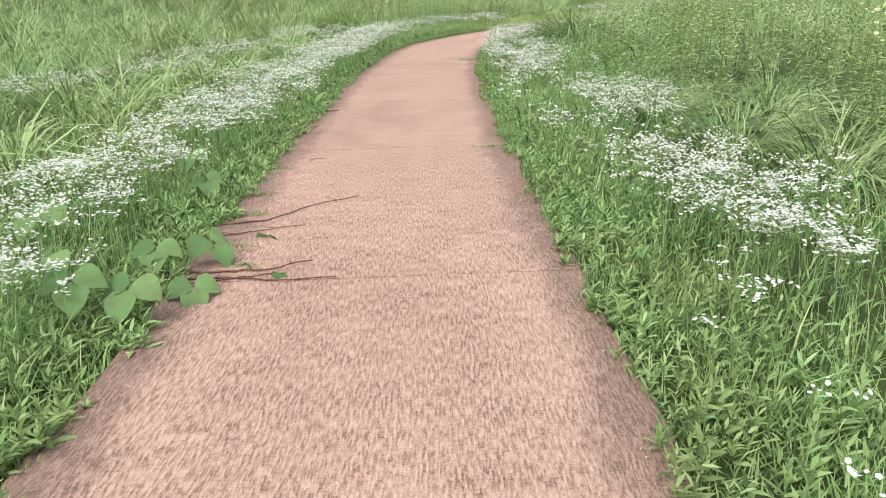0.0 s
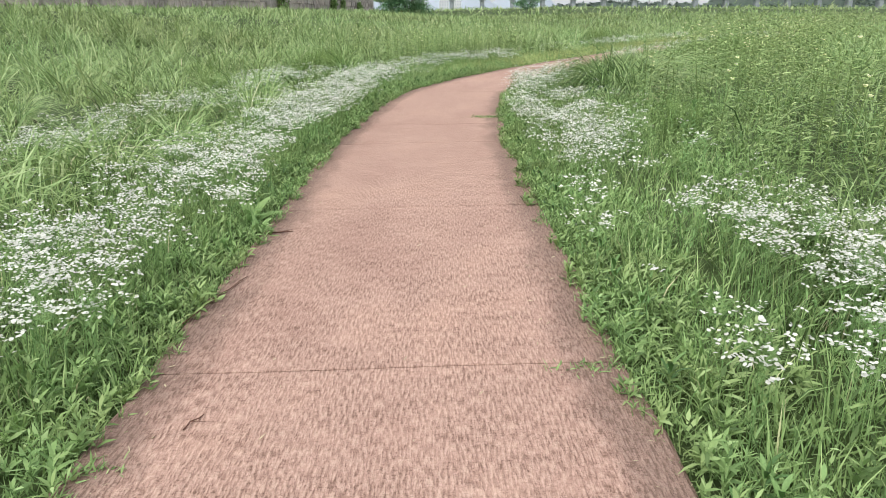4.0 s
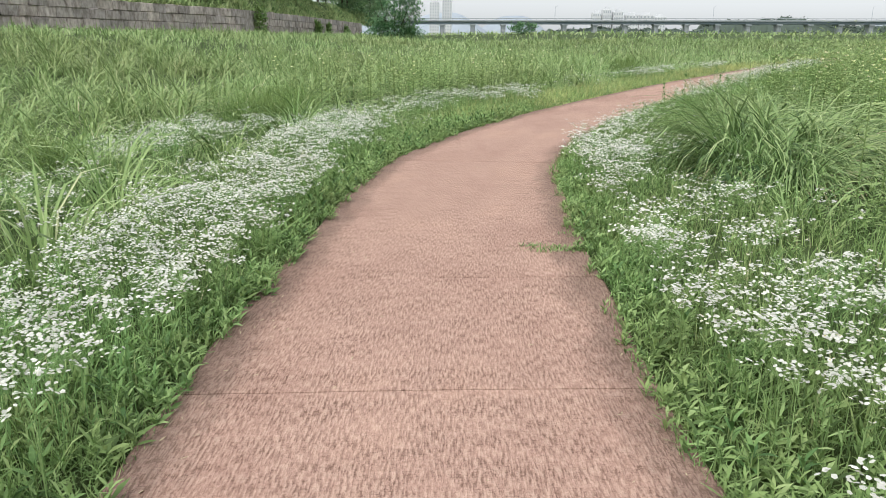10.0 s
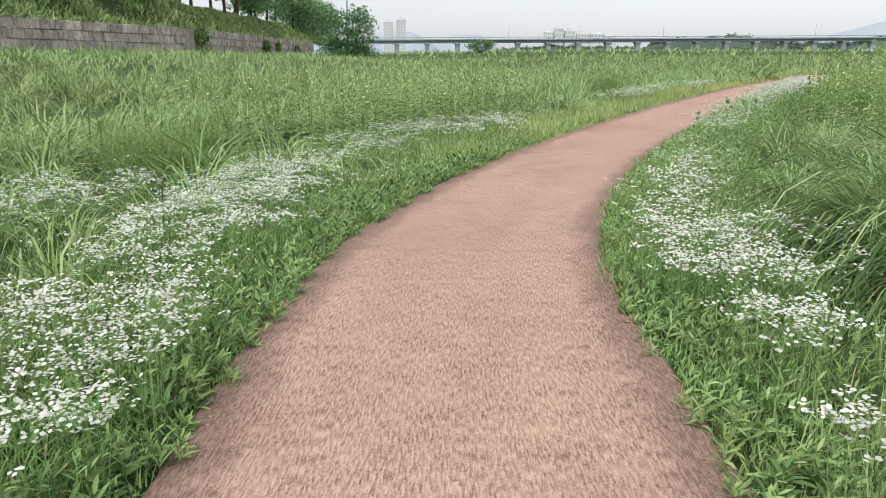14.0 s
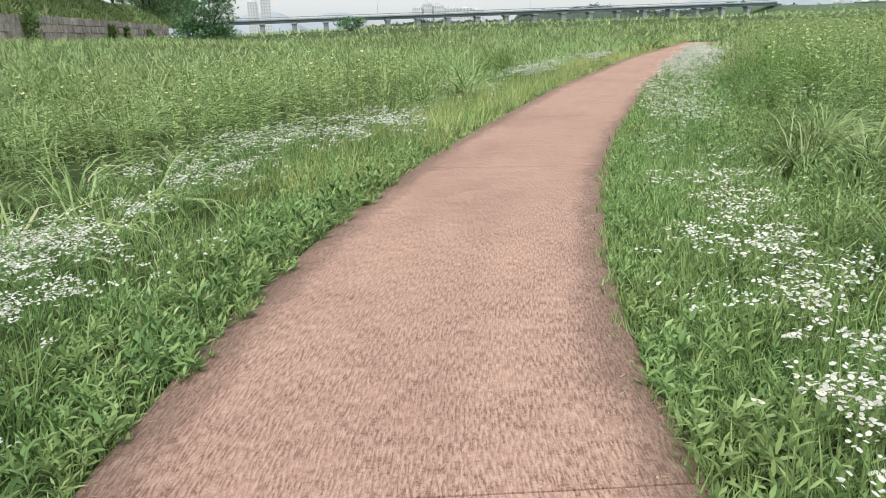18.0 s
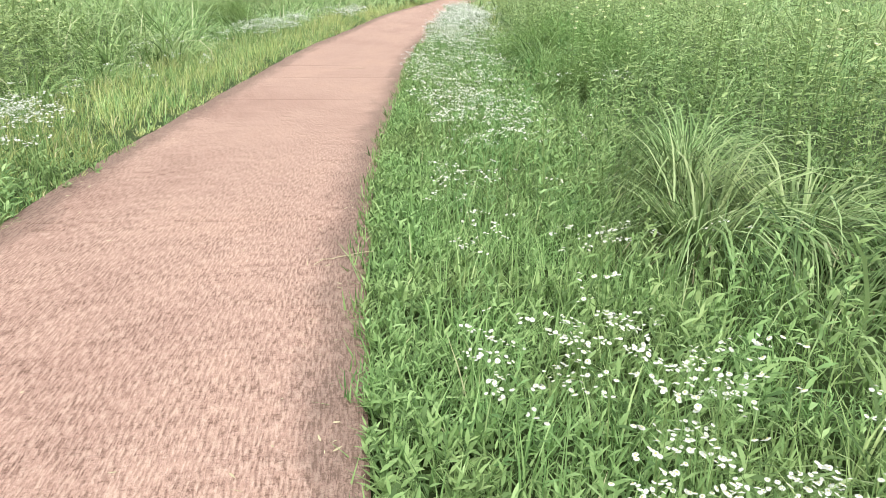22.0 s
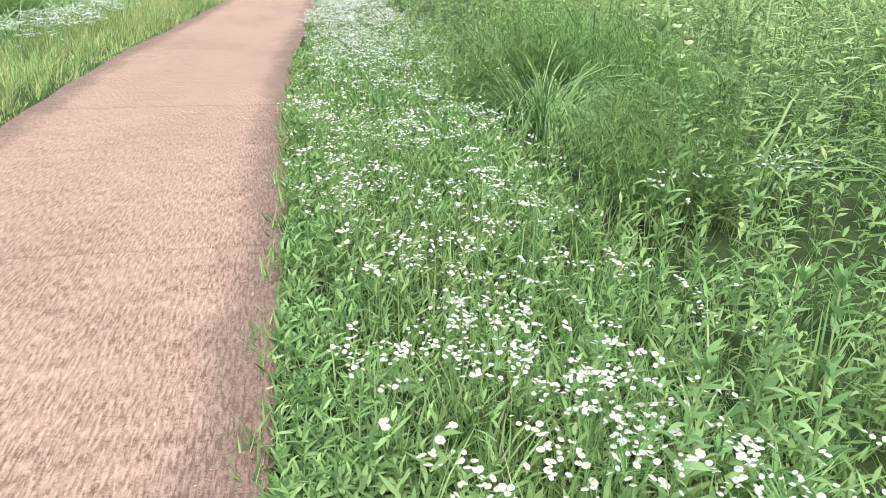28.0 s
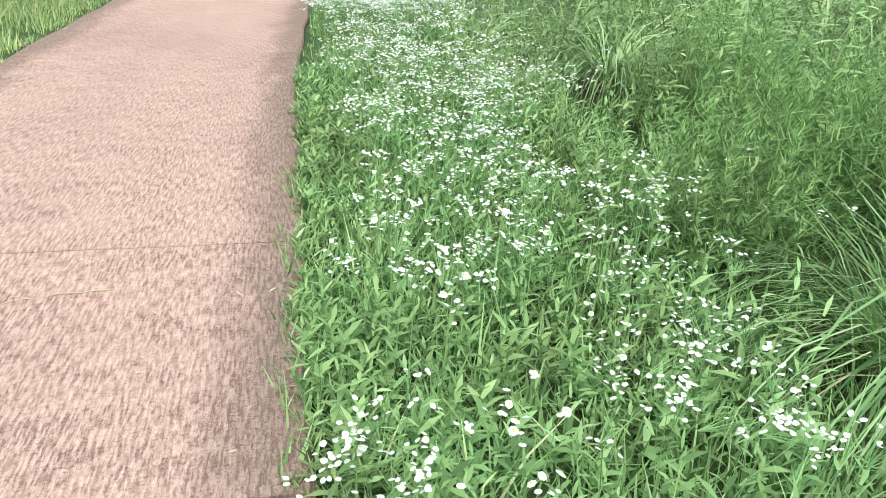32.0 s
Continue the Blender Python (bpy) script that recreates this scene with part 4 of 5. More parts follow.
block_meshes = []
for k in range(5):
    me_b = box_mesh("block", (1.31, 0.22, 0.585), M_BLOCK, 0.04)
    for v_ in me_b.vertices:
        v_.co += Vector((rng.normal(0, 0.018), rng.normal(0, 0.03), rng.normal(0, 0.012)))
    block_meshes.append(me_b)
for k in range(2):
    a_, b_ = WALL_LINE[k], WALL_LINE[k + 1]
    ln_ = (b_ - a_).length
    wall = tagged(new("retaining_wall", box_mesh("retaining_wall", (ln_, 0.5, 3.2), M_BLOCK, 0.0, (ln_ / 2, 0.32, WALL_TOP - 1.62))), "weathered grey stone block retaining wall", "wall", kind="structure")
    wall.matrix_world = Matrix.Translation((a_.x, a_.y, 0)) @ Matrix.Rotation(math.atan2((b_ - a_).y, (b_ - a_).x), 4, "Z")
    for row in range(4):
        for col in range(int(ln_ / 1.34) - 1):
            if k == 0 and col < 24:
                continue
            ob = part("block", block_meshes[int(rng.integers(5))], wall)
            ob.location = (1.34 * col + 0.67 + 0.6 * (row % 2), 0.02 + rng.normal(0, 0.02), WALL_TOP - 0.30 - 0.605 * row)
wall_len = FIRST + (WALL_LINE[2] - WALL_LINE[1]).length

# The bank above the wall.
dd = np.linspace(-20, wall_len + 45, 60)
bb = np.array([0.45, 0.9, 1.5, 2.1, 2.8, 3.4, 4.4, 16.0, 30.0])
bh = np.array([3.6, 3.8, 4.3, 5.0, 5.6, 5.9, 6.0, 5.95, 5.5])
bv = []
for d_ in dd:
    for b_, h_ in zip(bb, bh):
        q_ = wall_point(d_, b_)
        bv.append((q_.x, q_.y, h_ + 0.25 * math.sin(0.7 * d_ + b_) * (b_ > 1) - (3.2 if b_ > 20 else 0)))
bi = np.arange(len(bv)).reshape(len(dd), len(bb))
bq = np.stack([bi[:-1, :-1], bi[1:, :-1], bi[1:, 1:], bi[:-1, 1:]], -1).reshape(-1, 4)
tagged(new("bank", np_mesh("bank", bv, [bq], [M_GROUND])), "grassy river bank above the stone wall", "bank", kind="structure")
cnt = 30000
d_, b_ = rng.uniform(30, wall_len + 20, cnt), rng.uniform(0.5, 5.0, cnt)
wp = np.array([tuple(wall_point(q1, q2)) for q1, q2 in zip(d_, b_)])
bz = np.interp(b_, bb, bh) + 0.25 * np.sin(0.7 * d_ + b_) * (b_ > 1)
big = wave(d_, b_ * 2, 0.5, 2.0)
lay("bank_weeds", [ribbons(np.column_stack([wp, bz - 0.1]), rng.uniform(0, 6.28, cnt), rng.uniform(0.35, 0.95, cnt) * (0.45 + 0.9 * big) * np.clip(1.25 - b_ / 5.0, 0.4, 1), rng.uniform(0.10, 0.24, cnt), rng.uniform(0, 0.7, cnt), rng.uniform(0.2, 1.4, cnt), (1.0, 0.8))], M_SLOPE, "rough green weeds covering the river bank", "weeds")


def crown(centre, radii, clumps, leaves, size, droop=0.5):
    """Leaf clumps spread through an uneven crown."""
    u_ = rng.normal(0, 1, (clumps, 3))
    u_ /= np.linalg.norm(u_, axis=1)[:, None]
    c_ = np.array(centre) + u_ * (rng.uniform(0.35, 1.0, clumps) ** 0.6)[:, None] * np.array(radii)
    l_ = np.repeat(c_, leaves, 0) + rng.normal(0, 1, (clumps * leaves, 3)) * np.array(radii) * 0.13
    m_ = len(l_)
    return ribbons(l_, rng.uniform(0, 6.28, m_), size * rng.uniform(0.6, 1.3, m_), size * rng.uniform(0.35, 0.6, m_), rng.uniform(0.5, 2.2, m_), rng.uniform(-0.3, droop, m_), LEAF)


def tree(name, x, y, z, height, trunk_h, radii, label, leaf, clumps=90, leaves=22, size=0.35, lean=0.0, mat=None):
    root = tagged(new(name), label, "tree")
    root.location = (x, y, z)
    pts = [(lean * k, 0.05 * math.sin(k * 9), k * height * 0.8) for k in (0, 0.15, 0.35, 0.6, 0.85, 1.0)]
    v, q, t = tube(pts, [0.19, 0.16, 0.14, 0.11, 0.07, 0.03], 8)
    trunk = part("trunk", np_mesh("trunk", v, [q, t], [M_BARK]), root)
    for k in range(9):
        a_ = 2.4 * k + rng.uniform(-0.4, 0.4)
        h_ = height * (0.35 + 0.05 * k)
        e_ = (math.cos(a_) * radii[0] * 0.8 + lean, math.sin(a_) * radii[1] * 0.8, h_ + height * 0.18)
        v, q, t = tube([(lean * 0.5, 0, h_), ((e_[0] + lean * 0.5) * 0.5, e_[1] * 0.5, h_ + height * 0.06), e_], [0.06, 0.045, 0.015], 5)
        part("limb", np_mesh("limb", v, [q, t], [M_BARK]), trunk)
    v, q, t = crown((lean, 0, trunk_h + radii[2] * 0.9), radii, clumps, leaves, size)
    part("crown", np_mesh("crown", v, [q, t], [mat or leaf]), root)
    return root


for k, d_ in enumerate((72, 76, 79.5, 83, 86.5, 90, 94, 98, 102, 106, 111, 117, 123)):
    q_ = wall_point(d_ + rng.uniform(-0.8, 0.8), 4.0 + rng.uniform(-0.6, 0.9))
    tree("tree", q_.x, q_.y, 5.85, rng.uniform(6.5, 8.0), 2.3 if d_ < 100 else 0.9, (2.4, 2.4, 2.4 if d_ < 100 else 3.0), "dark green pine-like tree on the river bank", M_TREE, 80, 20, 0.42, rng.uniform(-0.4, 0.4))
for d_ in (128, 132, 137, 142, 148, 155, 163):
    q_ = wall_point(d_, 3.0 + rng.uniform(-0.8, 0.8))
    tree("tree", q_.x, q_.y, 5.4, rng.uniform(6.0, 8.0), 0.0, (3.0, 3.0, 3.3), "dense dark green tree with low branches on the bank", M_TREE, 90, 22, 0.45, rng.uniform(-0.4, 0.4))
for d_ in (46, 53, 60, 66, 70):
    q_ = wall_point(d_, 3.0)
    tree("shrub", q_.x, q_.y, 5.5, 3.2, 0.3, (1.9, 1.9, 1.4), "dark shrub growing on the river bank", M_TREE, 60, 20, 0.35)

root = tagged(new("bush"), "large leafy dark green bush standing in the meadow", "bush")
root.location = (-4.7, 97.0, 1.4)
v, q, t = gathered([tube([(0, 0, -0.3), (math.cos(a) * 1.2, math.sin(a) * 1.2, 1.8), (math.cos(a) * 2.2, math.sin(a) * 2.0, 3.4 + math.sin(5 * a))], [0.09, 0.06, 0.02], 5) for a in np.linspace(0, 5.6, 8)])
part("branch", np_mesh("branches", v, [q, t], [M_BARK]), root)
v, q, t = gathered([crown((0, 0, 0.9), (3.1, 2.5, 1.1), 90, 24, 0.3), crown((0, 0, 1.7), (3.0, 2.6, 1.8), 120, 24, 0.3), crown((0.6, 0, 3.6), (2.2, 2.0, 1.5), 60, 22, 0.34), crown((1.3, 0, 4.7), (1.0, 1.0, 1.0), 22, 16, 0.3), crown((-1.2, 0, 4.3), (0.9, 0.9, 0.7), 16, 14, 0.3)])
part("crown", np_mesh("crown", v, [q, t], [M_BUSH]), root)

def low_bush(x, y, radii, leaf, clumps, mat, label):
    root = tagged(new("bush"), label, "bush")
    root.location = (x, y, float(ground_z(x, y)) - 0.05)
    v, q, t = gathered([tube([(0, 0, -0.1), (math.cos(a) * radii[0] * 0.4, math.sin(a) * radii[1] * 0.4, radii[2]), (math.cos(a) * radii[0] * 0.7, math.sin(a) * radii[1] * 0.7, radii[2] * 1.5)], [0.03, 0.02, 0.01], 5) for a in np.linspace(0, 5.2, 6)])
    part("branch", np_mesh("branches", v, [q, t], [M_BARK]), root)
    v, q, t = crown((0, 0, radii[2]), radii, clumps, 20, leaf)
    part("crown", np_mesh("crown", v, [q, t], [mat]), root)


low_bush(10.6, 110.0, (1.8, 1.4, 0.75), 0.26, 70, M_BUSH, "small round dark bush far out in the meadow")
low_bush(21.3, 56.3, (1.5, 1.0, 0.38), 0.10, 90, M_WEED, "low dark green hummock of leaves beside the path")

pole = tagged(new("utility_pole"), "thin grey utility pole behind the large bush", "pole")
pole.location = (-6.2, 118.0, 0.8)
part("shaft", np_mesh("shaft", *(lambda r: (r[0], [r[1], r[2]]))(tube([(0, 0, 0), (0.05, 0, 5.0), (0.1, 0, 10.0)], [0.13, 0.11, 0.08], 8)), [M_DECK]), pole)
part("crossarm", box_mesh("crossarm", (1.2, 0.1, 0.12), M_DECK, 0.02, (0.1, 0, 9.3)), pole)

for d_, w_, h_ in ((73.6, 1.6, 2.2), (95.0, 1.2, 1.5), (101.0, 0.9, 1.4), (112.0, 1.0, 1.4)):
    q_ = wall_point(d_, -0.25)
    root = tagged(new("vine"), "green climbing vine hanging over the stone wall", "vine")
    root.location = (q_.x, q_.y, 1.4)
    v, q, t = crown((0, 0, h_ * 0.6), (w_ * 0.6, 0.45, h_ * 0.7), 55, 22, 0.28)
    part("foliage", np_mesh("foliage", v, [q, t], [M_WEED]), root)
    v, q, t = tube([(0.1, 0, -0.2), (-0.1, 0.1, h_ * 0.6), (0, 0.1, h_ * 1.2)], [0.04, 0.03, 0.02], 5)
    part("stem", np_mesh("stem", v, [q, t], [M_BARK]), root)

# Bridge over the river.
BY, BZ = 480.0, 11.8
bridge = tagged(new("road_bridge"), "long low concrete road bridge on many piers", "bridge")
bridge.matrix_basis = Matrix.Translation((0, BY, 0.3)) @ Matrix.Rotation(-0.0115, 4, "Y")
part("deck", box_mesh("deck", (470, 9, 0.8), M_CONC, 0.1, (85, 0, BZ - 0.1)), bridge)
part("girder", box_mesh("girder", (470, 6.5, 1.5), M_DECK, 0.1, (85, 0, BZ - 1.25)), bridge)
part("parapet", box_mesh("parapet", (470, 0.3, 0.35), M_CONC, 0.05, (85, -4.3, BZ + 1.15)), bridge)
rail_me = box_mesh("rail_post", (0.3, 0.3, 1.0), M_CONC, 0.03)
for k in range(79):
    part("rail_post", rail_me, bridge).location = (-140 + k * 5.8, -4.3, BZ + 0.7)
pier_me = box_mesh("pier", (2.6, 5.0, 12.0), M_CONC, 0.4)
cap_me = box_mesh("pier_cap", (3.4, 7.0, 1.0), M_CONC, 0.2)
for k in range(24):
    x_ = 104 + 17.9 * (k - 12)
    pier = part("pier", pier_me, bridge)
    pier.location = (x_, 0, 3.4)
    part("pier_cap", cap_me, pier).location = (0, 0, 6.0)
lamp_me = np_mesh("lamp_post", *(lambda r: (r[0], [r[1], r[2]]))(tube([(0, 0, 0), (0, 0, 7.5), (1.6, 0, 8.4)], [0.09, 0.07, 0.05], 6)), [M_DECK])
for k in range(4):
    part("lamp_post", lamp_me, bridge).location = (-30 + k * 93.0, 2.0, BZ + 0.3)

river = np_mesh("river", [(-220, 300, 0.35), (95, 300, 0.35), (140, 900, 0.35), (-220, 900, 0.35)], [np.array([[0, 1, 2, 3]])], [M_WATER])
tagged(new("river", river), "pale grey river water beyond the meadow", "river", kind="structure")


ex, ey = np.meshgrid(np.linspace(296, 900, 50), np.linspace(0, 1, 8))
ez = 13.8 * np.clip(ey / 0.45, 0, 1) * np.clip((ex - 290) / 26, 0, 1) + 0.5 * wave(ex, ey * 20, 0.08, 1.0)
ei = np.arange(ex.size).reshape(ex.shape)
eq = np.stack([ei[:-1, :-1], ei[:-1, 1:], ei[1:, 1:], ei[1:, :-1]], -1).reshape(-1, 4)
tagged(new("embankment", np_mesh("embankment", np.stack([ex, BY - 45 + 110 * ey - 0.10 * (ex - 296), ez], -1).reshape(-1, 3), [eq], [M_MEADOW])), "smooth grassy river embankment at the end of the bridge", "embankment", kind="structure")


def van(x, y, z, turn):
    """A parked delivery van: box body, cab, glass and wheels."""
    root = tagged(new("van"), "white van parked on the far embankment", "van", "parked vans")
    root.matrix_basis = Matrix.Translation((x, y, z)) @ Matrix.Rotation(turn, 4, "Z")
    part("body", box_mesh("body", (4.2, 2.0, 2.0), M_VAN, 0.18, (-0.6, 0, 1.55)), root)
    part("cab", box_mesh("cab", (1.5, 1.9, 1.3), M_VAN, 0.25, (2.2, 0, 1.2)), root)
    part("windscreen", box_mesh("windscreen", (0.9, 1.92, 0.55), M_PANE, 0.1, (2.05, 0, 1.65)), root)
    for wx in (-1.8, 2.1):
        for wy in (-0.85, 0.85):
            v, q, t = tube([(wx, wy - 0.12, 0.36), (wx, wy + 0.12, 0.36)], [0.36, 0.36], 12)
            part("wheel", np_mesh("wheel", v, [q, t], [M_TYRE]), root)


M_VAN, n, l, b = material("white_van_paint", 0.35)
b.inputs["Base Color"].default_value = (0.78, 0.79, 0.80, 1)
M_TYRE, n, l, b = material("tyre_rubber", 0.9)
b.inputs["Base Color"].default_value = (0.03, 0.03, 0.03, 1)
for x_, turn in ((372, 0.1), (392, 0.1), (405, 3.2), (436, 0.1), (470, 0.2)):
    van(x_, BY + 15 - 0.10 * (x_ - 296), 14.1, turn)


def block_house(name, x, y, w, d, h, floors, cols, label, mat=None):
    root = tagged(new(name), label, "building")
    root.location = (x, y, 0)
    part("wall", box_mesh("wall", (w, d, h), mat or M_TOWER, 0.3, (0, 0, h / 2)), root)
    part("roof", box_mesh("roof", (w * 0.5, d * 0.5, 3.5), mat or M_TOWER, 0.2, (0, 0, h + 1.7)), root)
    pane = box_mesh("window", (w / cols * 0.45, 0.3, h / floors * 0.5), M_PANE)
    for i_ in range(floors):
        for j_ in range(cols):
            part("window", pane, root).location = ((j_ + 0.5) * w / cols - w / 2, -d / 2 - 0.1, (i_ + 0.5) * h / floors)
    return root


for x_, w_, h_ in ((-21, 13, 50), (-4, 13, 53)):
    block_house("apartment_tower", x_, 1100, w_, 14, h_, 13, 4, "pale slender apartment tower across the river")
for x_, w_, h_ in ((208, 12, 40), (222, 12, 45), (238, 14, 42), (258, 18, 38), (278, 20, 38), (297, 16, 36)):
    block_house("apartment_block", x_, 1150, w_, 14, h_, 7, 4, "white apartment block across the river")


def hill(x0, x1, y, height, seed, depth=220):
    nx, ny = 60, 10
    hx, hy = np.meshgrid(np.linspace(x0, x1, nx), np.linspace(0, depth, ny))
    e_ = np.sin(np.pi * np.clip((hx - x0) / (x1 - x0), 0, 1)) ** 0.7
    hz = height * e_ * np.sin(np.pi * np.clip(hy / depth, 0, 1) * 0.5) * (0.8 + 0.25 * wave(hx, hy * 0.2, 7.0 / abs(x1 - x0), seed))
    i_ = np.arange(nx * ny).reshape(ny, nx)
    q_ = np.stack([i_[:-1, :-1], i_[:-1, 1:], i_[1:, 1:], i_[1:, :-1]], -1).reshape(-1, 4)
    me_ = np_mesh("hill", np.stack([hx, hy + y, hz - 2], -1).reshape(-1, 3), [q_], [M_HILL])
    return tagged(new("hill", me_), "hill on the horizon with blue haze in its colour", "hill", kind="structure")


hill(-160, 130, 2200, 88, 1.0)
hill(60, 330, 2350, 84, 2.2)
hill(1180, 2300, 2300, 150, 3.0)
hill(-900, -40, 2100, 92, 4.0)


def far_wood(x0, x1, y, count, low, high):
    """A far stand of trees: an uneven ridge of crowns with loose clumps along its top."""
    nx = int((x1 - x0) / 2.5)
    rx = np.linspace(x0, x1, nx)
    top_ = (low + (high - low) * wave(rx, rx * 0, 0.035, 2.0) + 2.6 * (wave(rx, rx * 0, 0.31, 1.0) - 0.5) + rng.normal(0, 0.5, nx)) * np.clip(np.minimum(rx - x0, x1 - rx) / 25, 0.25, 1)
    front = np.stack([rx, np.full(nx, y), np.full(nx, -2.0)], 1)
    brow = np.stack([rx, np.full(nx, y + 5.0) + rng.normal(0, 1.5, nx), top_ * 0.75], 1)
    crest = np.stack([rx, np.full(nx, y + 16.0), top_], 1)
    i_ = np.arange(nx - 1)[:, None]
    core = np.concatenate([np.concatenate([i_ + k * nx, i_ + 1 + k * nx, i_ + 1 + (k + 1) * nx, i_ + (k + 1) * nx], 1) for k in range(2)])
    x_ = rng.uniform(x0, x1, count)
    z_ = np.interp(x_, rx, top_) * rng.uniform(0.15, 1.04, count)
    clumps = ribbons(np.column_stack([x_, y - 1 + 14 * z_ / high, z_]), rng.uniform(0, 6.28, count), rng.uniform(1.0, 2.4, count), rng.uniform(1.2, 2.6, count), rng.uniform(0.4, 2.2, count), rng.uniform(0, 1, count), LEAF)
    return [(np.concatenate([front, brow, crest]), core, np.zeros((0, 3), int)), clumps]


lay("far_trees", far_wood(235, 760, 820, 9000, 19, 27) + far_wood(55, 600, 650, 6000, 9, 13) + far_wood(172, 205, 1000, 500, 24, 34), M_HAZED_WOOD, "dark band of trees along the far river bank", "trees")


# ---- single plants and litter beside the path ----
def on_ground(x, y, drop=0.03):
    return float(ground_z(x, y)) - drop


def mesh_of(name, pieces, mat):
    v, q, t = gathered(pieces)
    return np_mesh(name, v, [q, t], [mat])


# Silver grass in large arching clumps.
def silver_grass(height, blades, spread):
    root = tagged(new("silver_grass"), "large arching clump of long green silver grass", "grass clump", "silver grass clumps")
    zero = np.zeros((1, 3))
    part("tuft", mesh_of("tuft", [tufts(zero, blades, np.array([height]), (0.006, 0.0125), spread, (1.5, 3.3), (0.0, 0.5), REEDY)], M_REED), root)
    part("broad_tuft", mesh_of("broad_tuft", [tufts(zero, 60, np.array([height * 1.15]), (0.010, 0.0175), spread, (1.8, 3.4), (0.0, 0.4), REEDY)], M_REED), root)
    part("dry_tuft", mesh_of("dry_tuft", [tufts(zero, max(8, blades // 9), np.array([height * 0.7]), (0.006, 0.012), spread, (1.4, 2.6), (0.3, 0.8))], M_STRAW), root, "dry straw-coloured blades at the foot")
    return root


M_STRAW = leafy("straw", [(0, (0.36, 0.31, 0.18)), (1, (0.52, 0.46, 0.28))], through=0.2)
kinds = [silver_grass(1.0, 380, 0.20), silver_grass(1.0, 320, 0.16), silver_grass(1.0, 420, 0.26)]
for k, (x, y, h, w) in enumerate(CLUMPS):
    m = Matrix.Translation((x, y, on_ground(x, y))) @ Matrix.Rotation(rng.uniform(0, 6.28), 4, "Z")
    if k < 3:
        ob = kinds[k]
        ob.matrix_basis = m
    else:
        ob = copy_thing(kinds[k % 3], m)
    ob.scale = (h * w, h * w, h)


# Feathery soft bushes.
def feathery(height):
    root = tagged(new("feathery_bush"), "soft feathery green bush of fine upright twigs", "bush", "feathery bushes")
    c0 = np.column_stack([rng.normal(0, 0.18, (90, 2)), np.zeros(90)])
    h0 = rng.uniform(0.6, 1.0, 90) * height
    out = np.arctan2(c0[:, 1], c0[:, 0]) + rng.normal(0, 0.4, 90)
    lean = rng.uniform(0.0, 0.62, 90)
    stems = ribbons(c0, out, h0, 0.004, lean, 0.0, (1.0, 0.7))
    sprays = []
    for k in range(16):
        f0 = (k + 1) / 17
        b0 = c0 + np.column_stack([np.cos(out) * np.sin(lean) * h0 * f0, np.sin(out) * np.sin(lean) * h0 * f0, np.cos(lean) * h0 * f0])
        b0 = np.repeat(b0, 3, 0)
        sprays.append(ribbons(b0, rng.uniform(0, 6.28, len(b0)), rng.uniform(0.07, 0.19, len(b0)) * (1.2 - 0.6 * f0), 0.008, rng.uniform(0.5, 1.4, len(b0)), rng.uniform(-0.3, 0.5, len(b0)), (1.0,)))
    part("twig", mesh_of("twig", [stems], M_STEM), root)
    part("spray", mesh_of("spray", sprays, M_FINE), root)
    return root


fe = None
for x, y, h in ((-1.75, 23.1, 1.0), (-2.1, 23.4, 0.95), (-1.4, 23.0, 0.8), (8.3, 41.0, 1.0), (9.0, 42.0, 0.95), (8.4, 40.2, 0.85), (9.6, 28.6, 0.75), (9.1, 27.9, 0.7), (11.1, 30.2, 0.9), (10.3, 30.8, 0.7), (10.9, 30.7, 0.9), (-1.9, 25.1, 0.95), (-1.6, 25.3, 0.85), (4.6, 12.4, 0.7), (-3.0, 18.0, 0.9), (11.0, 29.3, 0.8), (11.5, 29.9, 0.9), (11.6, 30.6, 1.0), (10.7, 29.4, 0.8), (11.9, 31.9, 1.0)):
    m = Matrix.Translation((x, y, on_ground(x, y))) @ Matrix.Rotation(rng.uniform(0, 6.28), 4, "Z")
    if fe is None:
        fe = feathery(1.0)
        fe.matrix_basis = m
        ob = fe
    else:
        ob = copy_thing(fe, m)
    ob.scale = (h * 1.1, h * 1.1, h)


# Evening primrose: tall leafy stems with pale yellow flowers.
def primrose(height, blooms):
    root = tagged(new("evening_primrose"), "tall leafy evening primrose with pale yellow flowers", "wildflower", "evening primroses")
    zero = np.zeros((1, 3))
    st, lv = leafy_stems(zero, np.array([height]), 56, 0.115, (0.2, 0.8), 0.2, 0.06, LANCE, (0.95, 1.45), 0.0)
    part("stem", mesh_of("stem", [tube([(0, 0, 0), (0.005, 0, height * 0.5), (0, 0, height)], [0.006, 0.005, 0.003], 5)], M_STEM), root)
    part("foliage", mesh_of("foliage", [lv], M_PRIM), root)
    for k in range(blooms):
        a = 2.1 * k + 0.5
        z = height * (0.97 - 0.07 * k)
        c = np.array([[0.035 * math.cos(a), 0.035 * math.sin(a), z]])
        petals = [ribbons(c, np.array([a + 1.57 * i]), 0.030, 0.032, 0.75, 0.5, (0.45, 1.0, 0.8)) for i in range(4)]
        part("flower", mesh_of("flower", petals, M_YELLOW), root, "pale yellow flower")
    return root


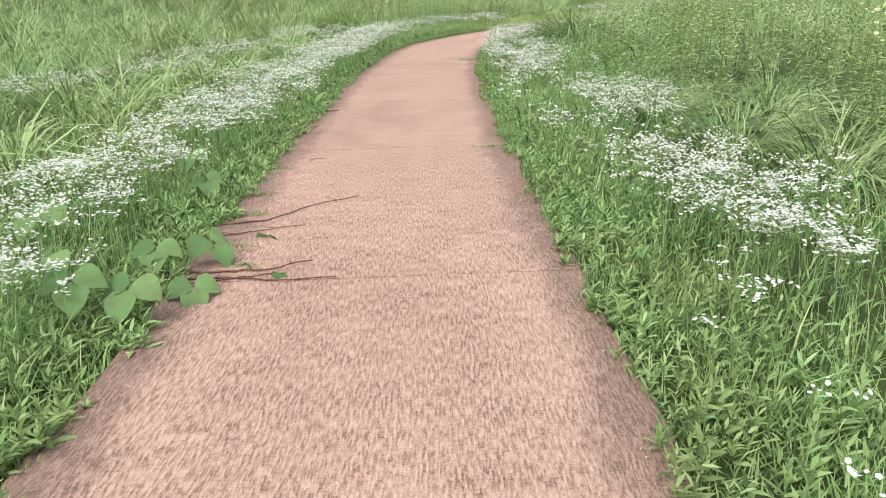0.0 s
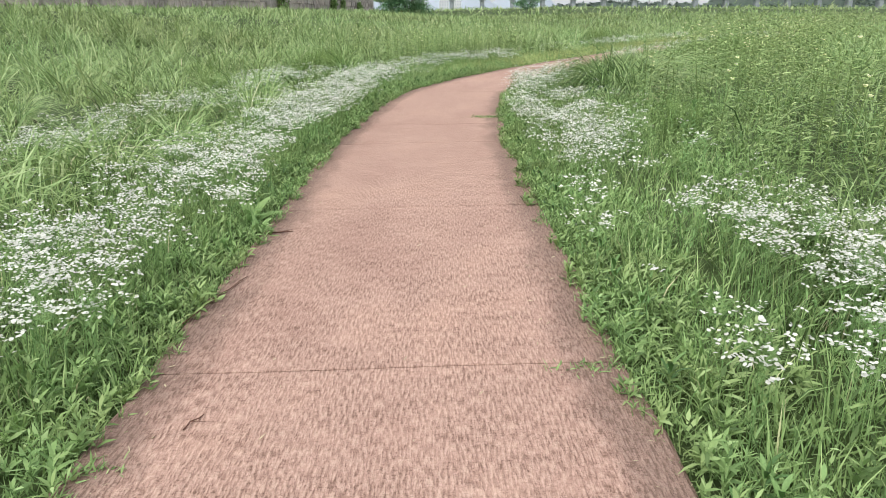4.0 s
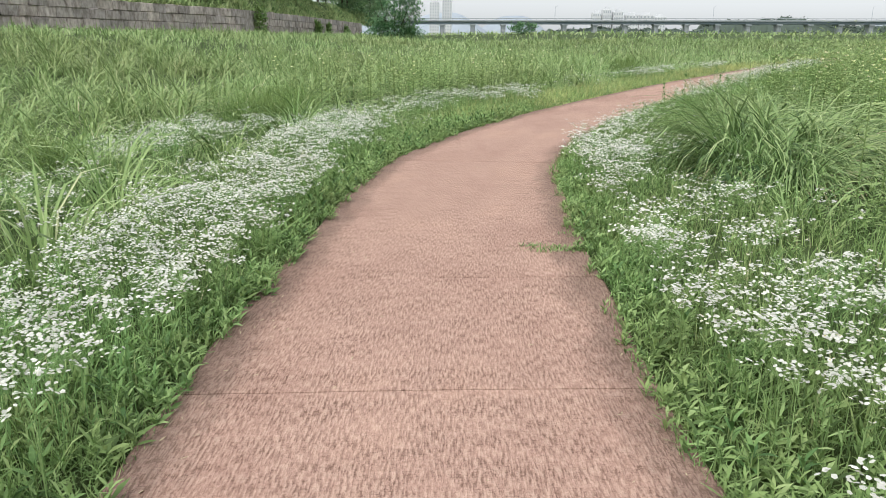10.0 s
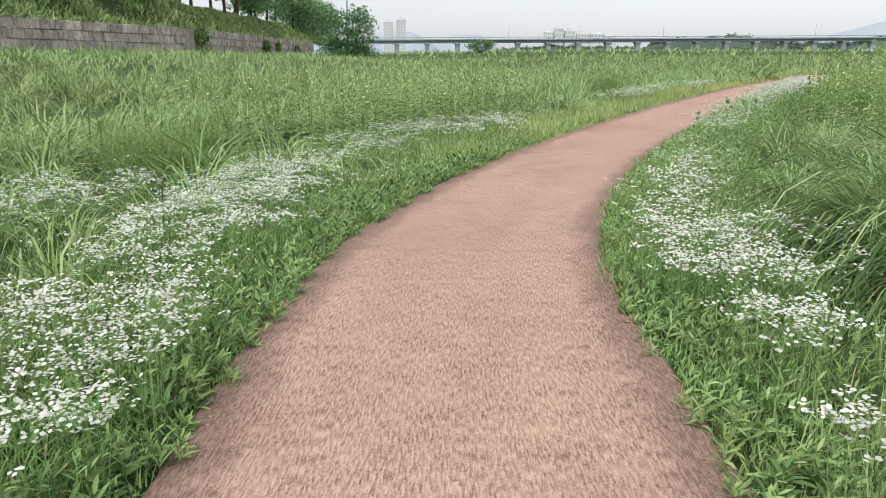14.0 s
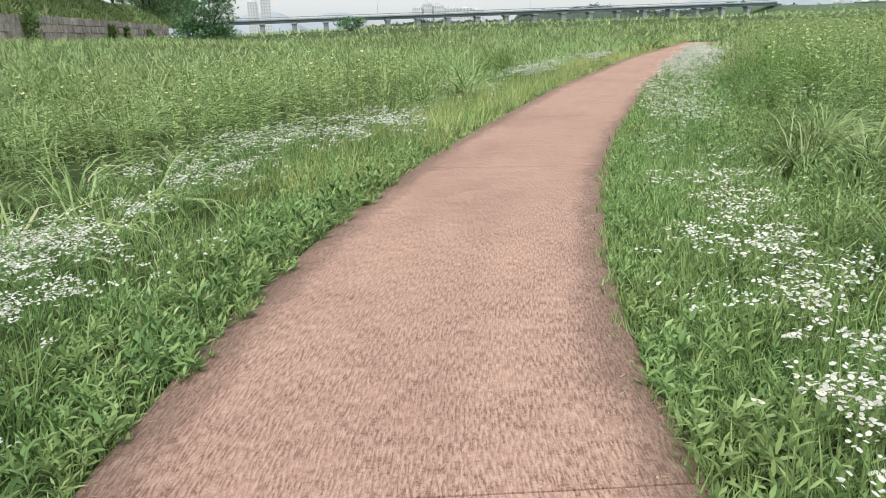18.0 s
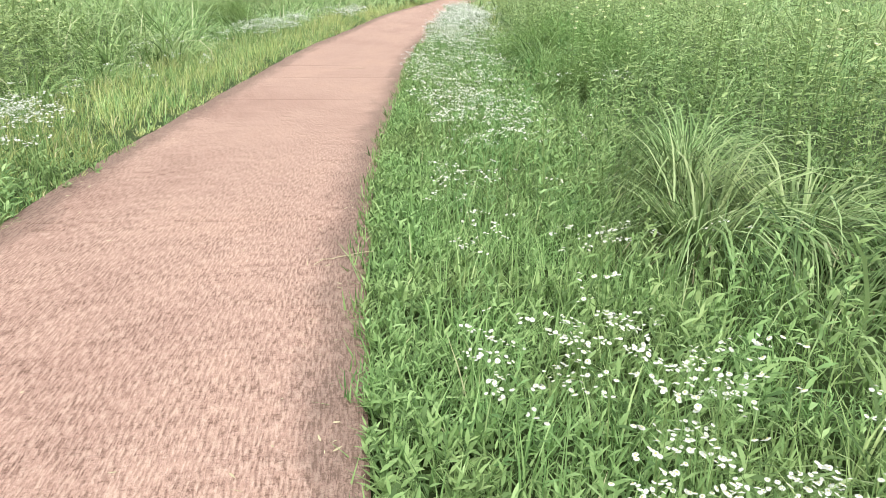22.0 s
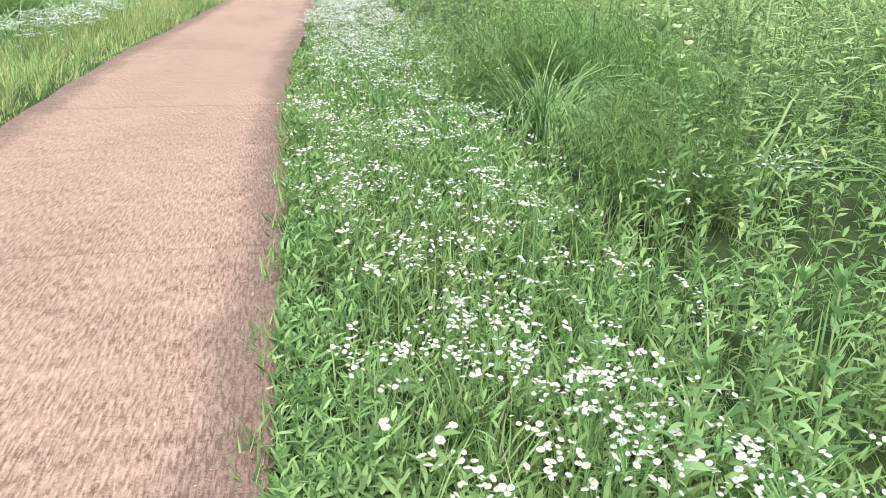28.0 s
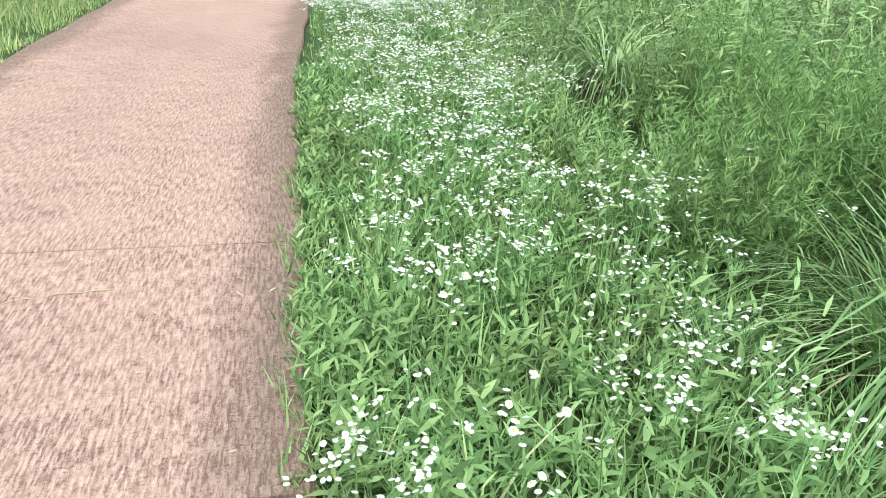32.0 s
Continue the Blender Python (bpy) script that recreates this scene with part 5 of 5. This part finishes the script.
PRIM = [primrose(1.0, 3), primrose(1.0, 1), primrose(1.0, 0), primrose(1.0, 4)]
spots = []
for s0, s1, o0, o1, per in ((33.5, 43, -7.5, -3.0, 1.3), (12, 26, 3.4, 7.5, 1.7), (26, 40, 3.3, 7.0, 1.6), (40, 48, 3.4, 8.0, 1.0), (41, 60, 3.2, 6.0, 0.5), (36, 58, -11, -4.0, 0.25)):
    cnt = int((s1 - s0) * (o1 - o0) * per)
    s_, o_ = rng.uniform(s0, s1, cnt), rng.uniform(o0, o1, cnt)
    spots.append(on_path(s_, o_))
spots = np.concatenate(spots)
spots = spots[inside(np.column_stack([spots, spots[:, 0]])) & off_clumps(spots, 0.75)]
for k, (x, y) in enumerate(spots):
    m = Matrix.Translation((x, y, on_ground(x, y))) @ Matrix.Rotation(rng.uniform(0, 6.28), 4, "Z") @ Matrix.Rotation(rng.normal(0, 0.08), 4, "X")
    if k < 4:
        ob = PRIM[k]
        ob.matrix_basis = m
    else:
        ob = copy_thing(PRIM[int(rng.choice([0, 1, 1, 2, 2, 2, 2, 3]))], m)
    f = rng.uniform(0.95, 1.35)
    ob.scale = (f, f, f)


# Broad pale weeds that stand above the flowers near the end.
def pale_weed(height, leaves):
    root = tagged(new("tall_weed"), "tall pale green weed with broad leaves", "weed", "tall weeds")
    part("stem", mesh_of("stem", [tube([(0, 0, 0), (0.01, 0.005, height * 0.5), (0.015, 0, height)], [0.005, 0.0045, 0.003], 6)], M_STEM), root)
    zero = np.zeros((1, 3))
    _, lv = leafy_stems(zero, np.array([height]), leaves, 0.13, (0.2, 1.1), 0.25, 0.06, tip=0.0)
    top = np.repeat([[0.015, 0, height * 0.97]], 12, 0)
    tip = ribbons(top, np.arange(12) * 2.4, rng.uniform(0.05, 0.11, 12), 0.024, rng.uniform(0.15, 0.7, 12), 0.3, LANCE)
    part("foliage", mesh_of("foliage", [lv, tip], M_PALE), root)
    return root


WEEDS = [pale_weed(1.0, 34), pale_weed(1.0, 42)]
for k, (x, y, h) in enumerate(((5.95, 24.1, 0.85), (5.65, 24.25, 0.68), (5.62, 24.5, 0.6), (7.25, 26.2, 0.72), (6.95, 26.4, 0.62), (7.5, 26.5, 0.6), (6.7, 26.1, 0.45), (8.1, 26.9, 0.6), (7.7, 26.6, 0.5), (6.1, 24.9, 0.5), (3.9, 9.6, 0.6), (4.2, 10.6, 0.7), (4.6, 14.6, 0.8), (8.6, 27.6, 0.75), (3.4, 15.9, 0.5), (9.2, 28.0, 1.0), (5.0, 21.0, 0.45))):
    m = Matrix.Translation((x, y, on_ground(x, y))) @ Matrix.Rotation(rng.uniform(0, 6.28), 4, "Z") @ Matrix.Rotation(0.12, 4, "X")
    if k < 2:
        ob = WEEDS[k]
        ob.matrix_basis = m
    else:
        ob = copy_thing(WEEDS[k % 2], m)
    ob.scale = (h * 1.1, h * 1.1, h)
ob = copy_thing(PRIM[3], Matrix.Translation((9.2, 28.0, on_ground(9.2, 28.0))))
ob.scale = (1.1, 1.1, 1.1)


# Fleabane plants near enough to be told apart.
def flower_plant(stems):
    root = tagged(new("fleabane"), "white fleabane plant with small daisy flowers", "wildflower", "fleabane plants")
    base = np.column_stack([rng.normal(0, 0.05, (stems, 2)), np.zeros(stems)])
    green, _, _ = fleabane(base, rng.uniform(0.32, 0.46, stems), 1)
    part("stem", mesh_of("stem", [green[0], green[2]], M_STEM), root)
    part("foliage", mesh_of("foliage", [green[1]], M_WEED), root)
    tops = []
    for k in range(stems * 3):
        b0 = base[k % stems]
        if k < stems:
            tops.append((rng.normal(0, 0.045), rng.normal(0, 0.045), rng.uniform(0.34, 0.46)))
        e0 = tops[k % stems]
        c = np.array([[b0[0] + e0[0] + rng.normal(0, 0.016), b0[1] + e0[1] + rng.normal(0, 0.016), e0[2] + rng.normal(0, 0.006)]])
        rim, disc = heads(c, np.array([rng.uniform(0.015, 0.0215)]), 0.4, 14)
        v = np.concatenate([rim[0], disc[0]])
        t = np.concatenate([rim[2], disc[2] + len(rim[0])])
        me = np_mesh("blossom", v, [t], [M_PETAL, M_DISC], None, [0] * len(rim[2]) + [1] * len(disc[2]))
        part("blossom", me, root)
    return root


FLEA = [flower_plant(4) for _ in range(4)]
cand = []
for s0_, s1_, o1_, side, most in ((31, 46, 2.9, 1, 110), (11, 31, 2.6, 1, 40), (11, 31, 2.6, -1, 40)):
    c0_ = scatter(s0_, s1_, HALF + 0.1, o1_, 16, side)[0]
    cand.append(c0_[rng.random(len(c0_)) < flower_density(c0_[:, 0], c0_[:, 1])][:most])
cand = np.concatenate(cand)
s_, o_ = path_place(cand[:, :2])
cand = cand[~((s_ > 31) & (s_ < 37.5) & (o_ > 0) & (o_ < 1.5))]
for k, (x, y, z) in enumerate(cand):
    m = Matrix.Translation((x, y, z)) @ Matrix.Rotation(rng.uniform(0, 6.28), 4, "Z")
    if k < 4:
        FLEA[k].matrix_basis = m
        ob = FLEA[k]
    else:
        ob = copy_thing(FLEA[k % 4], m)
    f = rng.uniform(0.85, 1.15)
    ob.scale = (f, f, f)


# Single broad-leaved weeds at the edge.
def dock(x, y, leaves, length, width, mat, label):
    root = tagged(new("dock"), label, "weed")
    root.location = (x, y, on_ground(x, y, 0.01))
    for k in range(leaves):
        lean = 0.25 + 0.75 * k / leaves
        leaf = ribbons(np.zeros((1, 3)), 2.4 * k, length * rng.uniform(0.7, 1.1), width * rng.uniform(0.8, 1.15), lean, rng.uniform(0.5, 1.1), (0.25, 0.7, 1.0, 0.95, 0.6))
        part("leaf", mesh_of("leaf", [leaf], mat), root)


dock(0.22, 8.68, 11, 0.30, 0.06, M_WEED, "broad-leaved green dock weed leaning over the path edge")
dock(0.12, 15.1, 16, 0.42, 0.016, M_GRASS, "tuft of long green grass blades at the path edge")
dock(0.35, 8.45, 7, 0.18, 0.045, M_WEED, "small broad-leaved weed flat on the path edge")


# Leafy rosettes that lean out over the path edge.
def rosette_leaf(length, width):
    """One long leaf, folded along its midrib and bent down towards the tip."""
    rows_ = np.array([0.0, 0.2, 0.45, 0.7, 0.88, 1.0])
    half = np.array([0.12, 0.55, 1.0, 0.85, 0.45, 0.0]) * width / 2
    v = []
    for r_, h_ in zip(rows_, half):
        for side in (-1, 0, 1):
            v.append((r_ * length, side * h_, 0.25 * abs(side) * h_ + length * (0.42 * r_ - 0.5 * r_ * r_)))
    i_ = np.arange(18).reshape(6, 3)
    q = np.stack([i_[:-1, :-1], i_[:-1, 1:], i_[1:, 1:], i_[1:, :-1]], -1).reshape(-1, 4)
    return mesh_of("leaf", [(np.array(v), q, np.zeros((0, 3), int))], M_ROSETTE)


M_ROSETTE, n, l, b = material("rosette_leaf", 0.55)
oi = n.new("ShaderNodeObjectInfo").outputs["Random"]
pos = n.new("ShaderNodeNewGeometry").outputs["Position"]
c1 = ramp(n, l, oi, [(0, (0.075, 0.155, 0.05)), (0.5, (0.13, 0.245, 0.08)), (1, (0.21, 0.34, 0.12))])
l.new(mixed(n, l, 0.5, c1, ramp(n, l, grain(n, l, pos, 90.0, 3.0), [(0.3, (0.6, 0.65, 0.6)), (0.7, (1.25, 1.2, 1.1))]), "MULTIPLY"), b.inputs["Base Color"])
LEAVES = [rosette_leaf(0.085, 0.021), rosette_leaf(0.07, 0.016), rosette_leaf(0.10, 0.022)]
cand = np.concatenate([scatter(24.0, 34.0, HALF, HALF + 0.35, 18, -1)[0][:62], scatter(11.0, 30, HALF + 0.0, HALF + 0.30, 12)[0], scatter(30.0, 45, HALF + 0.12, HALF + 0.5, 9, 1)[0]])
for k in range(min(140, len(cand))):
    x, y, z = cand[k]
    root = tagged(new("weed_rosette"), "green leafy weed rosette at the path edge", "weed", "edge weed rosettes")
    root.location = (x, y, z + 0.02)
    f = rng.uniform(1.1, 1.5) if k < 62 else rng.uniform(0.8, 1.2)
    root.scale = (f, f, f)
    for j in range(9):
        ob = part("leaf", LEAVES[int(rng.integers(3))], root)
        ob.matrix_basis = Matrix.Translation((0, 0, 0.012 * j)) @ Matrix.Rotation(2.4 * j + rng.uniform(-0.3, 0.3), 4, "Z") @ Matrix.Rotation(-0.15 - 0.11 * j + rng.uniform(-0.15, 0.15), 4, "Y")
    part("stem", mesh_of("stem", [tube([(0, 0, -0.03), (0.002, 0, 0.11)], [0.003, 0.002], 5)], M_STEM), root)


# Kudzu that creeps onto the path, with its runners.
def kudzu_leaf(size, mat=M_KUDZU):
    """Three broad pointed leaflets on a short stalk, each folded a little along its midrib."""
    pieces = []
    for turn, ln, start in ((0.0, 1.0, 0.30), (1.35, 0.9, 0.05), (-1.35, 0.9, 0.05)):
        rows_ = np.array([0.0, 0.10, 0.24, 0.40, 0.56, 0.72, 0.86, 0.95, 1.0])
        half = np.array([0.06, 0.33, 0.46, 0.50, 0.46, 0.35, 0.19, 0.07, 0.0])
        v = []
        for r_, h_ in zip(rows_, half):
            for side in (-1, -0.5, 0, 0.5, 1):
                lobe = 1.18 if (turn > 0 and side > 0) or (turn < 0 and side < 0) else 0.95
                x_, y_ = r_ * ln + start, side * h_ * ln * lobe
                z_ = 0.22 * abs(side) * h_ - 0.10 * r_ - 0.28 * r_ * r_ + 0.025 * math.sin(8 * r_ + 4 * side)
                c_, s_ = math.cos(turn), math.sin(turn)
                v.append(((x_ * c_ - y_ * s_) * size, (x_ * s_ + y_ * c_) * size, z_ * size))
        i_ = np.arange(45).reshape(9, 5)
        q = np.stack([i_[:-1, :-1], i_[:-1, 1:], i_[1:, 1:], i_[1:, :-1]], -1).reshape(-1, 4)
        pieces.append((np.array(v), q, np.zeros((0, 3), int)))
    return mesh_of("leaf", pieces, mat)


vine = tagged(new("kudzu_vine"), "creeping kudzu vine with broad green leaves on the path edge", "vine")
vine.location = (0.3, 2.3, on_ground(0.3, 2.3))
leaf_me = [kudzu_leaf(0.15), kudzu_leaf(0.165), kudzu_leaf(0.10)]
KUDZU = [
    (0.51, 2.55, 0.22, 0.35, -1.4, 0), (0.72, 2.80, 0.18, 0.45, -0.6, 1), (0.80, 2.26, 0.12, 0.40, -1.2, 0), (0.62, 1.95, 0.24, 0.45, -1.7, 1), (0.38, 1.88, 0.30, 0.40, -1.2, 1),
    (-0.08, 2.54, 0.42, 0.30, -1.9, 1), (1.17, 2.56, 0.07, 0.25, 0.3, 2), (0.20, 2.05, 0.34, 0.35, -2.2, 0), (0.98, 2.72, 0.05, 0.4, 0.6, 2), (0.95, 3.25, 0.06, 0.5, 1.2, 2), (0.25, 4.2, 0.2, 0.4, -1.0, 1), (0.02, 4.6, 0.3, 0.4, -1.6, 0),
]
for x, y, z, tilt, turn, k in KUDZU:
    ob = part("leaf", leaf_me[k], vine)
    ob.matrix_basis = Matrix.Translation((x - 0.3, y - 2.3, z)) @ Matrix.Rotation(turn, 4, "Z") @ Matrix.Rotation(tilt, 4, "Y")
    st = tube([(x - 0.3, y - 2.3, z), (x - 0.36, y - 2.33, z * 0.5), (x - 0.42, y - 2.3, 0.0)], [0.003, 0.003, 0.003], 5)
    part("stalk", mesh_of("stalk", [st], M_STEM), ob).matrix_basis = ob.matrix_basis.inverted()
runner = tube([(-0.4, -0.3, 0.02), (0.05, -0.1, 0.10), (0.3, 0.0, 0.05), (0.6, 0.18, 0.03), (0.9, 0.26, 0.02)], [0.006, 0.006, 0.005, 0.004, 0.003], 6)
part("runner", mesh_of("runner", [runner], M_STEM), vine, "green hairy runner")


# Broad-leaved creepers under the silver grass, its shade put into their leaf colour.
def creeper(x, y, reach, height, count):
    root = tagged(new("creeper"), "broad-leaved creeper tangled under tall grass, shade in its dark colour", "vine", "creepers under the grass")
    root.location = (x, y, on_ground(x, y))
    for k in range(count):
        a = rng.uniform(0, 6.28)
        r_ = reach * math.sqrt(rng.random())
        h_ = height * (1 - 0.6 * (r_ / reach) ** 2) * rng.uniform(0.35, 1.0)
        ob = part("leaf", SMALL_LEAVES[k % 2], root)
        ob.matrix_basis = Matrix.Translation((r_ * math.cos(a), r_ * math.sin(a), h_)) @ Matrix.Rotation(a + rng.uniform(-0.8, 0.8), 4, "Z") @ Matrix.Rotation(rng.uniform(0.2, 0.9), 4, "Y")
    runners = [tube([(0, 0, 0), (0.4 * reach * math.cos(a), 0.4 * reach * math.sin(a), height * 0.6), (0.9 * reach * math.cos(a), 0.9 * reach * math.sin(a), height * 0.35)], [0.005, 0.004, 0.002], 4) for a in (0.4, 1.9, 3.3, 5.0)]
    for r_ in runners:
        part("runner", mesh_of("runner", [r_], M_STEM), root)


SMALL_LEAVES = [kudzu_leaf(0.055, M_SHADED_CREEPER), kudzu_leaf(0.065, M_SHADED_CREEPER)]
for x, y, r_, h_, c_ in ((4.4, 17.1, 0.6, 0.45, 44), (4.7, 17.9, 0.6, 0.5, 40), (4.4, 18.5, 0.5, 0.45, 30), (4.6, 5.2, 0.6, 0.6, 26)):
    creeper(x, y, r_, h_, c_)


def twig(points, radius, label="thin dry brown twig lying on the path", mat=M_TWIG):
    root = tagged(new("twig"), label, "twig", "fallen twigs")
    x0, y0 = points[0][:2]
    z0 = float(ground_z(x0, y0))
    root.location = (x0, y0, z0)
    pts = []
    for a, c in zip(points[:-1], points[1:]):
        for f in (0, 0.25, 0.5, 0.75):
            x, y = a[0] + (c[0] - a[0]) * f, a[1] + (c[1] - a[1]) * f
            pts.append((x - x0 + rng.normal(0, 0.008), y - y0 + rng.normal(0, 0.008), float(ground_z(x, y)) - z0 + radius + abs(rng.normal(0, 0.004))))
    x, y = points[-1][:2]
    pts.append((x - x0, y - y0, float(ground_z(x, y)) - z0 + radius))
    rad = [radius * (1 - 0.6 * k / len(pts)) for k in range(len(pts))]
    part("stem", mesh_of("stem", [tube(pts, rad, 5)], mat), root)
    for k in (3, len(pts) - 3):
        p0 = pts[k]
        e = (p0[0] + rng.normal(0, 0.07), p0[1] + rng.normal(0, 0.07), p0[2] + 0.015)
        part("side_shoot", mesh_of("side_shoot", [tube([p0, e], [radius * 0.5, radius * 0.25], 4)], mat), root)


twig(((0.5, 3.5), (0.85, 3.6), (1.10, 3.95), (1.40, 4.22)), 0.0055)
twig(((0.55, 3.24), (0.8, 3.33), (1.14, 3.49)), 0.005)
twig(((0.45, 2.58), (0.85, 2.6), (1.1, 2.62), (1.32, 2.78)), 0.008)
twig(((0.5, 2.50), (0.9, 2.52), (1.2, 2.47), (1.5, 2.51)), 0.007)
twig(((0.62, 2.40), (0.9, 2.50), (1.15, 2.58)), 0.006)
twig(((0.38, 6.36), (0.45, 6.9), (0.55, 7.36)), 0.005)
twig(((0.80, 5.47), (0.84, 5.6)), 0.004)
twig(((4.86, 24.17), (4.66, 24.16), (4.50, 24.13)), 0.003, "thin dry straw-coloured grass stalk lying on the path", M_STRAW)
twig(((8.24, 31.86), (8.08, 31.93), (7.9, 31.97)), 0.003, "thin dry straw-coloured grass stalk lying on the path", M_STRAW)
twig(((0.42, 8.35), (0.62, 8.42)), 0.006)

# Grass tufts that have crept onto the slabs.
def creeping(x, y, reach, count):
    b0 = np.column_stack([x + rng.normal(0, reach, count), y + rng.normal(0, reach * 0.35, count)])
    b0 = np.column_stack([b0, ground_z(b0[:, 0], b0[:, 1])])
    root = tagged(new("grass_tuft"), "small green weeds creeping over the path edge", "weeds", "creeping weeds")
    root.location = (x, y, float(ground_z(x, y)))
    b0 -= np.array(root.location)
    part("foliage", mesh_of("foliage", [ribbons(b0, rng.uniform(0, 6.28, count), rng.uniform(0.02, 0.06, count), rng.uniform(0.004, 0.010, count), rng.uniform(0.4, 1.3, count), rng.uniform(0, 0.7, count), LANCE)], M_WEED), root)


for x, y, r_, c_ in ((2.4, 14.95, 0.14, 260), (2.15, 15.06, 0.06, 60), (0.75, 3.05, 0.10, 60), (0.70, 3.75, 0.08, 70), (2.5, 6.0, 0.10, 80), (2.6, 15.4, 0.08, 120), (0.62, 4.3, 0.08, 70), (0.55, 5.2, 0.08, 80), (0.92, 2.72, 0.05, 40), (5.25, 24.7, 0.05, 50)):
    creeping(x, y, r_, c_)

# Crumbs of soil and dry leaf bits on the path.
count = 900
s_ = rng.uniform(9, 46, count)
o_ = np.sign(rng.uniform(-1, 1, count)) * HALF * np.clip(1 - np.abs(rng.normal(0, 0.16, count)), 0.1, 1) * np.where(rng.random(count) < 0.2, rng.random(count), 1)
xy = on_path(s_, o_)
lay("litter", [ribbons(np.column_stack([xy, ground_z(xy[:, 0], xy[:, 1]) + 0.002]), rng.uniform(0, 6.28, count), rng.uniform(0.01, 0.045, count), rng.uniform(0.003, 0.009, count), rng.uniform(1.2, 1.5, count), 0.1, LANCE)], M_STRAW, "dry bits of grass and leaf scattered on the path", "litter")
